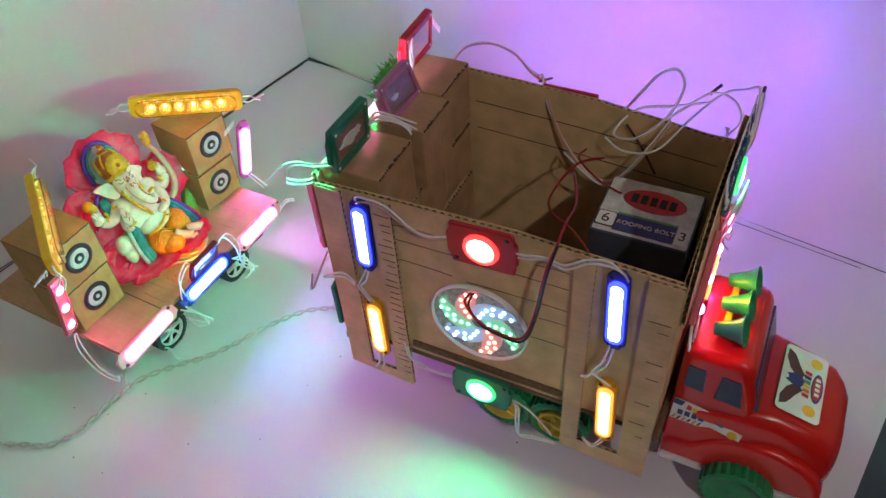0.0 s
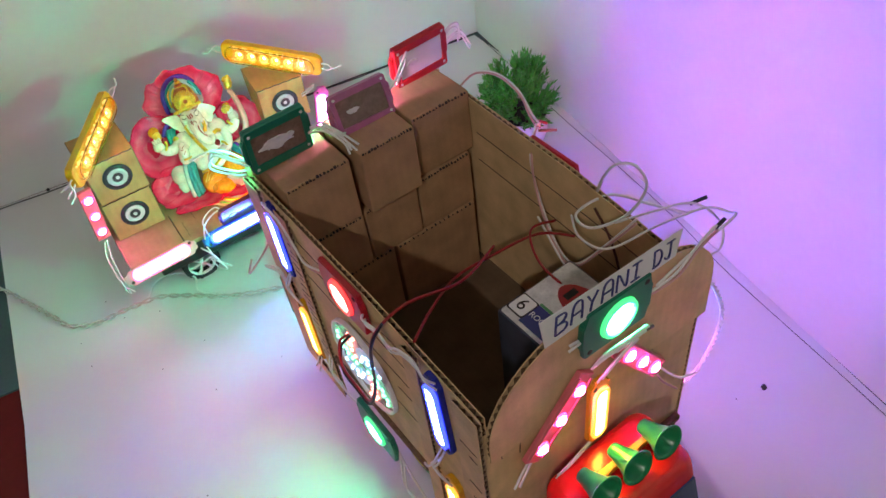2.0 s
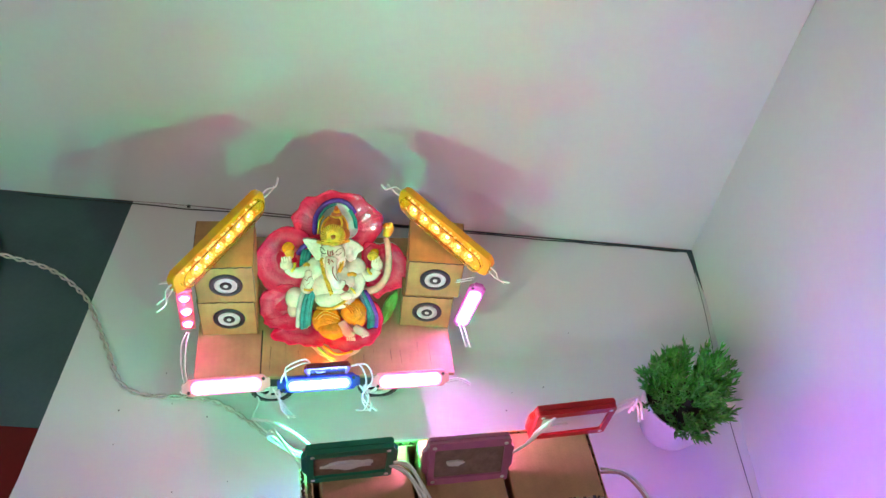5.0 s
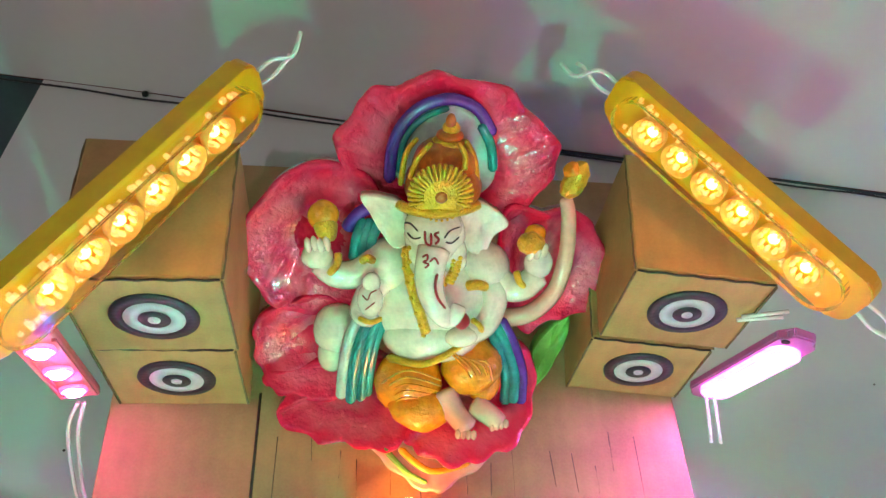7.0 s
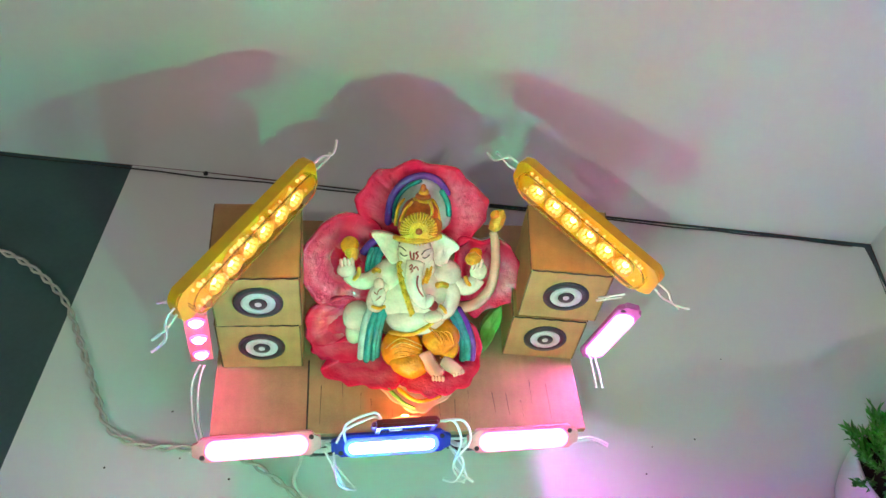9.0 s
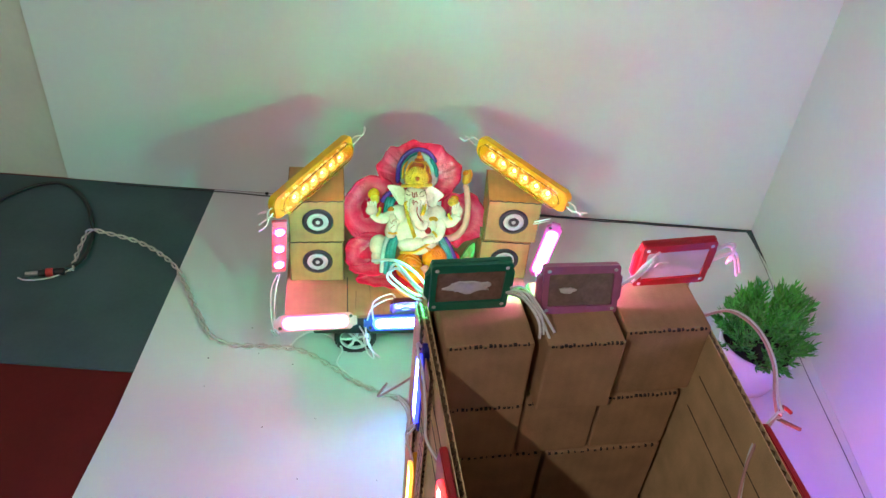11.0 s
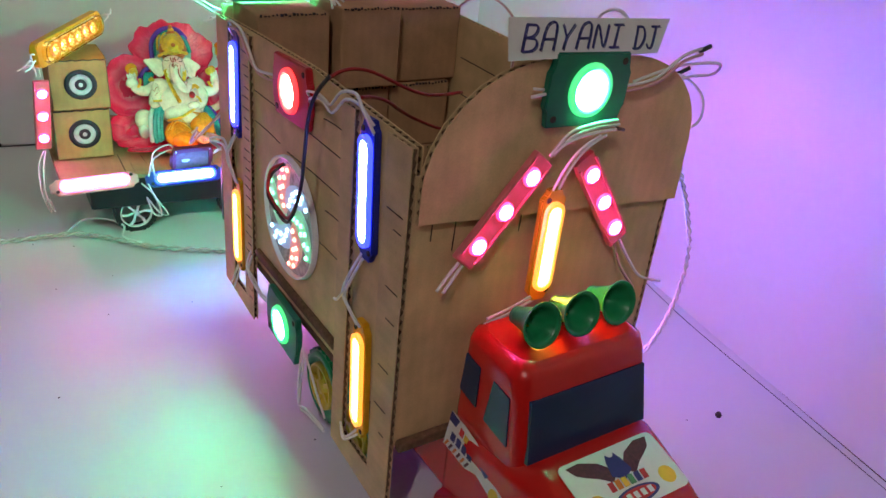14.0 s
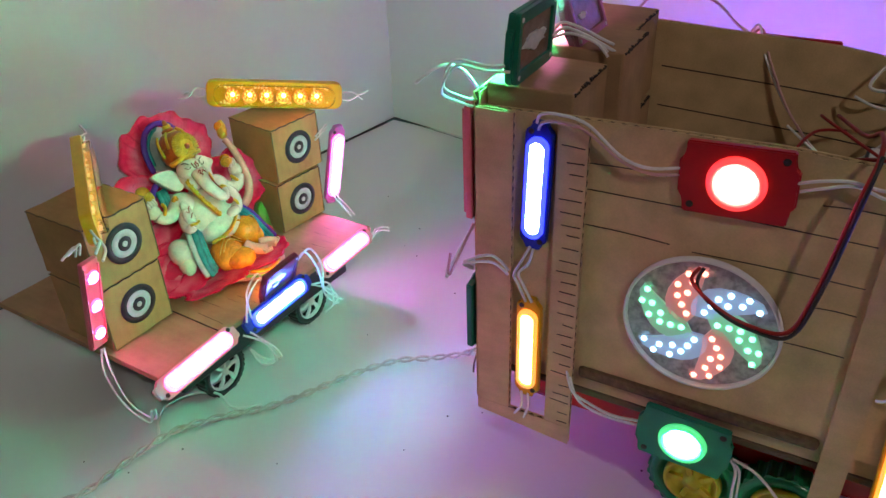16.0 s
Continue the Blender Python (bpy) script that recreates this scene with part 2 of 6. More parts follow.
HOUSE = {
    "ember": material("dark_red_housing", (0.16, 0.012, 0.02), 0.4, vary=0.15, scale=120, bump=0.05, sss=0.1),
    "blue": material("blue_housing", (0.015, 0.025, 0.34), 0.4, vary=0.15, scale=120, bump=0.05, sss=0.2),
    "yellow": material("yellow_housing", (0.72, 0.38, 0.012), 0.4, vary=0.12, scale=120, bump=0.05, sss=0.3),
    "pink": material("pink_housing", (0.75, 0.34, 0.36), 0.4, vary=0.1, scale=120, bump=0.05, sss=0.3),
    "rose": material("rose_housing", (0.72, 0.17, 0.20), 0.4, vary=0.12, scale=120, bump=0.05, sss=0.3),
    "red": material("red_housing", (0.46, 0.010, 0.018), 0.4, vary=0.12, scale=120, bump=0.05, sss=0.2),
    "green": material("green_housing", (0.008, 0.165, 0.095), 0.4, vary=0.15, scale=120, bump=0.05, sss=0.2),
    "violet": material("violet_housing", (0.55, 0.14, 0.42), 0.4, vary=0.12, scale=120, bump=0.05, sss=0.2),
    "mauve": material("mauve_housing", (0.42, 0.13, 0.24), 0.4, vary=0.12, scale=120, bump=0.05, sss=0.2),
    "amber": material("amber_housing", (0.72, 0.34, 0.010), 0.35, vary=0.1, scale=120, bump=0.04, sss=0.3),
}
HOUSE["far_pink"] = HOUSE["pink"]
HOUSE["rear_green"] = HOUSE["top_green"] = HOUSE["green"]
POTTING = material("clear_potting", (0.20, 0.13, 0.10), 0.18, vary=0.3, scale=150, bump=0.3, coat=0.5)
GLUE = material("white_glue", (0.68, 0.66, 0.64), 0.5, vary=0.15, scale=200, bump=0.5)
# the lit lenses: colour and strength of core and rim
LIT = {
    "top_green": (glow("top_green_core", (0.05, 1.0, 0.48), LED * 120), glow("top_green_rim", (0.005, 0.9, 0.25), LED * 0.5)),
    "violet": (glow("violet_core", (0.90, 0.18, 1.0), LED * 38), glow("violet_rim", (0.9, 0.16, 0.8), LED * 1.0)),
    "rear_green": (glow("rear_green_core", (0.03, 1.0, 0.60), LED * 64), glow("rear_green_rim", (0.005, 0.9, 0.25), LED * 0.6)),
    "ember": (glow("ember_core", (1.0, 0.40, 0.10), LED * 45), glow("ember_rim", (1.0, 0.2, 0.05), LED * 0.6)),
    "blue": (glow("blue_core", (0.06, 0.12, 1.0), LED * 62), glow("blue_rim", (0.01, 0.03, 1.0), LED * 0.9)),
    "yellow": (glow("yellow_core", (1.0, 0.52, 0.05), LED * 13), glow("yellow_rim", (1.0, 0.36, 0.01), LED * 0.35)),
    "far_pink": (glow("far_pink_core", (0.98, 0.22, 1.0), LED * 14), glow("far_pink_rim", (0.9, 0.14, 0.8), LED * 1.0)),
    "pink": (glow("pink_core", (1.0, 0.15, 0.85), LED * 30), glow("pink_rim", (1.0, 0.14, 0.62), LED * 1.0)),
    "rose": (glow("rose_core", (1.0, 0.10, 0.58), LED * 38), glow("rose_rim", (1.0, 0.04, 0.22), LED * 0.6)),
    "red": (glow("red_core", (1.0, 0.10, 0.08), LED * 22), glow("red_rim", (1.0, 0.012, 0.012), LED * 0.35)),
    "green": (glow("green_core", (0.045, 1.0, 0.36), LED * 62), glow("green_rim", (0.005, 0.9, 0.22), LED * 0.22)),
    "amber": (glow("amber_core", (1.0, 0.46, 0.12), LED * 8), glow("amber_rim", (1.0, 0.50, 0.12), LED * 0.11)),
    "mauve": (glow("mauve_core", (1.0, 0.30, 0.80), LED * 24), glow("mauve_rim", (1.0, 0.18, 0.60), LED * 0.4)),
}
CHIP_LIT = {
    "top_green": glow("top_green_chip", (0.04, 1.0, 0.42), LED * 920),
    "mauve": glow("mauve_chip", (1.0, 0.30, 0.80), LED * 300),
    "red": glow("red_chip", (1.0, 0.10, 0.16), LED * 400),
    "ember": glow("ember_chip", (1.0, 0.36, 0.08), LED * 45),
}
AMBER_CUP = material("amber_cup", (0.85, 0.42, 0.12), 0.2, vary=0.3, scale=400, bump=0.2, coat=0.4)
AMBER_CLEAR = clear("amber_cover", (1.0, 0.86, 0.62), 0.10)
CLEAR = clear("clear_plastic", (0.95, 0.97, 0.97), 0.06)
LEAF = material("plastic_needles", (0.048, 0.26, 0.026), 0.45, vary=0.6, scale=70, bump=0)
SOIL = material("dark_filling", (0.02, 0.022, 0.012), 0.9, vary=0.4, scale=150)

# ---------------------------------------------------------------- the room
SQ = radians(10.3)
CORNER = Vector((0.523, 0.684, 0))
ROOMM = Matrix.Translation(CORNER) @ Matrix.Rotation(-SQ, 4, "Z")   # x along the back wall, y into it


def slab(name, lo, hi, mat, label, category, kind="structure"):
    bm = bmesh.new()
    box(bm, lo, hi)
    return solo(name, bm, mat, label, category, ROOMM, kind=kind)


W, D, HT = 3.3, 3.4, 2.7
slab("floor", (-W, -D, -0.08), (0.1, 0.1, -0.003), REDFLOOR, "red oxide cement floor, worn and dusty", "floor")
bm = bmesh.new()
for lo, hi in (((-W, -0.325, -0.003), (-0.325, 0.0, -0.0005)), ((-0.325, -D, -0.003), (0.0, 0.0, -0.0005)), ((-W, -D, -0.003), (-W + 0.325, -0.325, -0.0005))):
    box(bm, lo, hi)
solo("floor_border", bm, GREYFLOOR, "dark grey cement border along the walls, scuffed", "floor", ROOMM, kind="structure")
slab("wall_north", (-W, 0.006, -0.08), (0.12, 0.12, HT), OLDWALL, "old limewashed wall with flaking dirty patches", "wall")
slab("wall_east", (0.006, -D, -0.08), (0.12, 0.006, HT), OLDWALL, "old limewashed wall behind white board", "wall")
# unseen walls and ceiling added to close the room, dark to limit fill light
slab("wall_west", (-W - 0.12, -D, -0.08), (-W, 0.12, HT), ROOM, "plain dark room wall, added out of view to limit bounce light", "wall")
slab("wall_south", (-W - 0.12, -D - 0.12, -0.08), (0.12, -D, HT), ROOM, "plain dark room wall, added out of view to limit bounce light", "wall")
slab("ceiling", (-W, -D, HT), (0.12, 0.12, HT + 0.1), ROOM, "plain dark ceiling, added out of view to limit bounce light", "ceiling")


def sheet(name, w, h, m, label, bulge, mat, seed, thick=0.0016):
    """A stiff white sheet with a slight wave, w by h in its own x and y."""
    bm = bmesh.new()
    nx, ny = 30, 24
    g = [[bm.verts.new((w * i / nx, h * j / ny, bulge * noise.noise(Vector((i * 0.16 + seed, j * 0.13, seed))))) for i in range(nx + 1)] for j in range(ny + 1)]
    for j in range(ny):
        for i in range(nx):
            bm.faces.new((g[j][i], g[j][i + 1], g[j + 1][i + 1], g[j + 1][i])).smooth = True
    geo = bmesh.ops.extrude_face_region(bm, geom=bm.faces[:])
    bmesh.ops.translate(bm, vec=(0, 0, -thick), verts=[v for v in geo["geom"] if isinstance(v, bmesh.types.BMVert)])
    bmesh.ops.recalc_face_normals(bm, faces=bm.faces[:])
    sharp = [e for e in bm.edges if len(e.link_faces) == 2 and e.calc_face_angle(0.0) > 0.8]
    bmesh.ops.split_edges(bm, edges=sharp)
    return solo(name, bm, mat, label, "board", m, kind="structure")


sheet("back_panel", 0.9275, 1.25, ROOMM @ Matrix.Translation((-0.928, 0.0, 0.0005)) @ Matrix.Rotation(radians(90), 4, "X"),
      "smooth white board standing against the back wall", 0.0022, PANEL, 3.1)
sheet("side_panel", 1.6, 1.25, ROOMM @ Matrix.Translation((0.0, 0.0, 0.0005)) @ Matrix.Rotation(radians(-90), 4, "Z") @ Matrix.Rotation(radians(90), 4, "X"),
      "smooth white board standing against the side wall", 0.0025, PANEL, 7.7)
# the sheet on the floor, a little askew to the walls
bm = bmesh.new()
prism(bm, [(-0.197, 0.815), (-0.128, 0.803), (0.1, 0.757), (0.3, 0.722), (0.40, 0.703), (0.514, 0.680), (0.5093, 0.60), (0.4767, 0.42), (0.4402, 0.22), (0.4086, 0.05), (0.3866, -0.06), (0.363, -0.19), (0.3564, -0.226), (0.167, -0.190), (-0.02, -0.155), (-0.395, -0.085), (-0.337, 0.131), (-0.265, 0.44)], -0.0004, 0.0)
solo("white_floor_sheet", bm, PAPER, "large smooth white sheet lying on the floor", "sheet", kind="structure")

# the bulb that lights the room
bulb = thing("ceiling_bulb", "glowing white bulb hanging from the ceiling on a cord", "lamp", Matrix.Translation(LAMP))
bm = bmesh.new()
lathe(bm, [(0.004, 0.045), (0.018, 0.04), (0.03, 0.02), (0.034, 0.0), (0.03, -0.02), (0.018, -0.034), (0.004, -0.038)], 20)
part("globe", bm, glow("bulb_glass", (1.0, 0.915, 0.865), BULB), bulb)
bm = bmesh.new()
lathe(bm, [(0.016, 0.046), (0.018, 0.05), (0.018, 0.09), (0.006, 0.1)], 16)
part("socket", bm, WHITE_P, bulb)
bm = bmesh.new()
tube(bm, [(0, 0, 0.1), (0, 0, HT - LAMP[2])], 0.003)
part("cord", bm, WHITE_P, bulb)


# ---------------------------------------------------------------- corrugated board
def corrugated(name, outline, t, m, parent, mat, label="", pitch=0.0065):
    """A board with two liners and a waved core that shows along its edges. The outline lies in x and y, the board from z=0 to t."""
    bm = bmesh.new()
    prism(bm, outline, t - 0.0006, t)
    bmesh.ops.transform(bm, matrix=m, verts=bm.verts[:])
    board = part(name, bm, mat, parent, label)
    bm = bmesh.new()
    prism(bm, outline, 0, 0.0006)
    bmesh.ops.transform(bm, matrix=m, verts=bm.verts[:])
    part("inner_liner", bm, mat, board)
    bm = bmesh.new()
    P = [Vector((x, y, 0)) for x, y in outline]
    c = sum(P, Vector()) / len(P)
    run, ring = 0, []
    for i, a in enumerate(P):
        b = P[(i + 1) % len(P)]
        n = max(1, round((b - a).length / (pitch / 2)))
        for k in range(n):
            p = a.lerp(b, k / n)
            z = 0.0004 if run % 2 else t - 0.0004
            d = (c - p).normalized()
            ring.append((bm.verts.new(p + d * 0.0007 + Vector((0, 0, z))), bm.verts.new(p + d * 0.006 + Vector((0, 0, t / 2)))))
            run += 1
    for (a, b), (c2, d2) in zip(ring, ring[1:] + ring[:1]):
        bm.faces.new((a, c2, d2, b))
    bm.faces.new([b for a, b in ring])
    bmesh.ops.transform(bm, matrix=m, verts=bm.verts[:])
    part("fluting", bm, CARD_E, board)
    return board


def rect(x0, y0, x1, y1):
    return [(x0, y0), (x1, y0), (x1, y1), (x0, y1)]


SIDE = Matrix(((0, 0, -1, 0), (1, 0, 0, 0), (0, 1, 0, 0), (0, 0, 0, 1)))      # plan (y, z), thickness to -x
OTHER = Matrix(((0, 0, 1, 0), (1, 0, 0, 0), (0, 1, 0, 0), (0, 0, 0, 1)))      # plan (y, z), thickness to +x
FRONT = Matrix(((1, 0, 0, 0), (0, 0, -1, 0), (0, 1, 0, 0), (0, 0, 0, 1)))     # plan (x, z), thickness to -y

cargo = thing("cardboard_truck_body", "open brown corrugated cardboard truck body with rough cut edges", "box", Matrix.Identity(4))
corrugated("side_wall", [(0.002, 0.110), (0.284, 0.110), (0.284, 0.276), (0.21, 0.279), (0.12, 0.281), (0.002, 0.276)], 0.004, Matrix.Translation((0.0045, 0, 0)) @ SIDE, cargo, CARD)
corrugated("side_wall", [(0.002, 0.088), (0.284, 0.088), (0.284, 0.282), (0.12, 0.276), (0.002, 0.262)], 0.004, Matrix.Translation((0.180, 0, 0)) @ OTHER, cargo, CARD)
corrugated("front_wall", [(0.0, 0.092), (0.183, 0.092), (0.186, 0.262), (0.0, 0.262)], 0.004, Matrix.Translation((0, 0.004, 0)) @ FRONT, cargo, CARD)
dome = [(0.001, 0.237), (0.189, 0.222), (0.188, 0.262)]
dome += [(0.188 - 0.062 * (1 - math.cos(q)), 0.262 + 0.052 * math.sin(q)) for q in [radians(a) for a in range(12, 91, 10)]]
dome += [(0.09, 0.317)]
dome += [(0.001 + 0.072 * (1 - math.cos(q)), 0.252 + 0.064 * math.sin(q)) for q in [radians(a) for a in range(88, -1, -11)]]
corrugated("arched_front", dome, 0.004, Matrix.Translation((0, -0.0002, 0)) @ FRONT, cargo, CARD)
corrugated("rear_wall", rect(0.002, 0.06, 0.186, 0.283), 0.004, Matrix.Translation((0, 0.2885, 0)) @ FRONT, cargo, CARD)
# floor board, with the interior shade put into its dark colour
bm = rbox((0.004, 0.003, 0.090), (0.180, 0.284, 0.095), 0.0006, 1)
part("floor_board", bm, CARD_F, cargo, "brown board, its colour darkened for the shade inside the body")
bm = rbox((0.0047, 0.004, 0.0952), (0.0075, 0.283, 0.118), 0.0005, 1)
part("inner_strip", bm, CARD_H, cargo)
bm = rbox((0.002, 0.077, 0.1085), (0.0145, 0.216, 0.1165), 0.0025, 2)
bmesh.ops.translate(bm, vec=(-0.0045, 0, 0), verts=bm.verts[:])
part("folded_edge", bm, CARD_E, cargo)
bm = rbox((0.0, -0.006, 0.090), (0.184, -0.0002, 0.0975), 0.002, 2)
part("folded_edge", bm, CARD_E, cargo)
# the ladder frames over the side: two uprights and a foot each
for y0, y1, y2, y3, zb, zf in ((0.000, 0.024, 0.060, 0.075, 0.036, 0.058), (0.219, 0.236, 0.262, 0.285, 0.049, 0.064)):
    for a, b in ((y0, y1), (y2, y3)):
        corrugated("upright", rect(a, zf, b, 0.2765), 0.0035, Matrix.Translation((0.0003, 0, 0)) @ SIDE, cargo, CARD_H)
    corrugated("foot_rail", [(y0, zb), (y3, zb + 0.006), (y3, zf - 0.0002), (y0, zf - 0.0002)], 0.0035, Matrix.Translation((0.0003, 0, 0)) @ SIDE, cargo, CARD_H)
for y0, y1, y2, y3, zb, zf in ((0.000, 0.024, 0.060, 0.075, 0.036, 0.058), (0.219, 0.236, 0.262, 0.285, 0.049, 0.064)):
    for a, b in ((y0, y1), (y2, y3)):
        corrugated("upright", rect(a, zf, b, 0.262), 0.0035, Matrix.Translation((0.1842, 0, 0)) @ OTHER, cargo, CARD_H)
    corrugated("foot_rail", rect(y0, zb, y3, zf - 0.0002), 0.0035, Matrix.Translation((0.1842, 0, 0)) @ OTHER, cargo, CARD_H)
# pressed creases on the boards
rnd = random.Random(4)


def crease(pts, r, sides):
    bm = bmesh.new()
    tube(bm, pts, r, sides)
    part("crease", bm, INK, cargo)


for y0, y1, z0, z1 in ((0.078, 0.219, 0.240, 0.239), (0.078, 0.160, 0.2165, 0.215), (0.172, 0.219, 0.2165, 0.217), (0.078, 0.100, 0.200, 0.199), (0.078, 0.105, 0.257, 0.256), (0.178, 0.219, 0.2555, 0.2545), (0.078, 0.118, 0.174, 0.173)):
    crease([(0.0004, y0, z0), (0.0004, (y0 + y1) / 2, (z0 + z1) / 2 + 0.0006), (0.0004, y1, z1)], 0.0003, 4)
for z in (0.245, 0.216):
    crease([(0.1800, 0.012, z - 0.008), (0.1800, 0.13, z), (0.1800, 0.23, z + 0.004)], 0.0005, 4)
for k in range(26):
    z = 0.068 + 0.0078 * k + rnd.uniform(-0.001, 0.001)
    crease([(-0.0033, 0.2205, z), (-0.0033, 0.2205 + rnd.uniform(0.006, 0.014), z + rnd.uniform(-0.0006, 0.0006))], 0.0003, 4)
for k in range(7):
    z = 0.09 + 0.026 * k + rnd.uniform(-0.009, 0.009)
    crease([(-0.0033, 0.003 + rnd.uniform(0, 0.004), z), (-0.0033, 0.012 + rnd.uniform(0, 0.01), z)], 0.0003, 4)
for k in range(12):
    x = 0.012 + 0.0145 * k
    crease([(x, -0.0003, 0.234), (x + rnd.uniform(-0.001, 0.001), -0.0003, 0.234 - rnd.uniform(0.006, 0.018))], 0.0003, 4)

# the stacked cardboard blocks at the back of the body
BLOCKS = ((0.009, 0.0635, 0.229, 0.287, 0.233), (0.0695, 0.1185, 0.2315, 0.2915, 0.2255), (0.1235, 0.1795, 0.2305, 0.2885, 0.236),
          (0.009, 0.064, 0.1755, 0.2285, 0.233), (0.066, 0.1165, 0.1755, 0.229, 0.2335), (0.1185, 0.1735, 0.1755, 0.229, 0.234),
          (0.009, 0.0855, 0.0955, 0.1745, 0.234), (0.088, 0.1725, 0.0955, 0.1745, 0.2325))


def block(lo, hi, r=0.0012):
    """A folded board block: six faces with crushed edges and an open lid seam."""
    bm = rbox(lo, hi, r, 2)
    bmesh.ops.subdivide_edges(bm, edges=[e for e in bm.edges if e.calc_length() > 0.02], cuts=3)
    for v in bm.verts:
        v.co += 0.0006 * Vector(noise.noise_vector(v.co * 60))
    return bm


for x0, x1, z0, z1, yf in BLOCKS:
    c = Vector(((x0 + x1) / 2, (yf + 0.2835) / 2, z0))
    ob = thing("cardboard_block", "small brown cardboard speaker block stacked in the truck body", "box", Matrix.Translation(c), "stacked cardboard blocks")
    part("body", block((x0 - c.x, yf - c.y, 0), (x1 - c.x, 0.2835 - c.y, z1 - z0)), CARD_B, ob)
    bm = bmesh.new()
    w, yy, hh = (x1 - x0) / 2, yf - c.y, z1 - z0
    for k in range(17):
        x, gap = -w + 0.0015 + (2 * w - 0.003) * k / 17, rnd.uniform(0.0008, 0.0022)
        zz = hh - 0.0016 + rnd.uniform(-0.0005, 0.0004)
        box(bm, (x, yy - 0.0006, zz), (x + gap, yy + 0.001, zz + rnd.uniform(0.0008, 0.0019)))
    part("seam", bm, INK, ob, "dark frayed seam")

# ---------------------------------------------------------------- lamp modules (x along, y across, z out of the lit face)
def stadium(w, h, seg=7):
    return rounded(w, h, h / 2 - 0.00001, seg)


def bar_lamp(colour, m, label, length=0.078):
    """A bar module: notched housing, raised oval bezel and one long lit lens."""
    ob = thing("led_bar_module", label, "led module", m, "led bar modules")
    w, h = length, 0.0165
    out = []
    for x, y in ((w / 2, 0.0045), (w / 2 - 0.004, 0.0045), (w / 2 - 0.006, h / 2), (-w / 2 + 0.006, h / 2), (-w / 2 + 0.004, 0.0045), (-w / 2, 0.0045)):
        out.append((x, y))
    out += [(x, -y) for x, y in out[::-1]]
    bm = bmesh.new()
    prism(bm, out, 0, 0.0042)
    bmesh.ops.bevel(bm, geom=[e for e in bm.edges], offset=0.0007, segments=2, affect="EDGES")
    part("housing", bm, HOUSE[colour], ob)
    core, rim = LIT[colour]
    bm = bmesh.new()
    ring_prism(bm, stadium(w * 0.79, 0.0128), stadium(w * 0.715, 0.0086), 0.004, 0.0066)
    part("bezel", bm, rim, ob, "translucent glowing bezel")
    bm = bmesh.new()
    prism(bm, stadium(w * 0.715, 0.0086), 0.004, 0.0056)
    part("lens", bm, core, ob, "glaring lit lens")
    for s in (-1, 1):
        bm = bmesh.new()
        lathe(bm, [(0.0008, 0.0040), (0.0017, 0.0042), (0.0017, 0.0046), (0.0009, 0.0046)], 10, Matrix.Translation((s * (w / 2 - 0.0062), 0.0045 * s, 0)))
        part("eyelet", bm, INK, ob)
    return ob


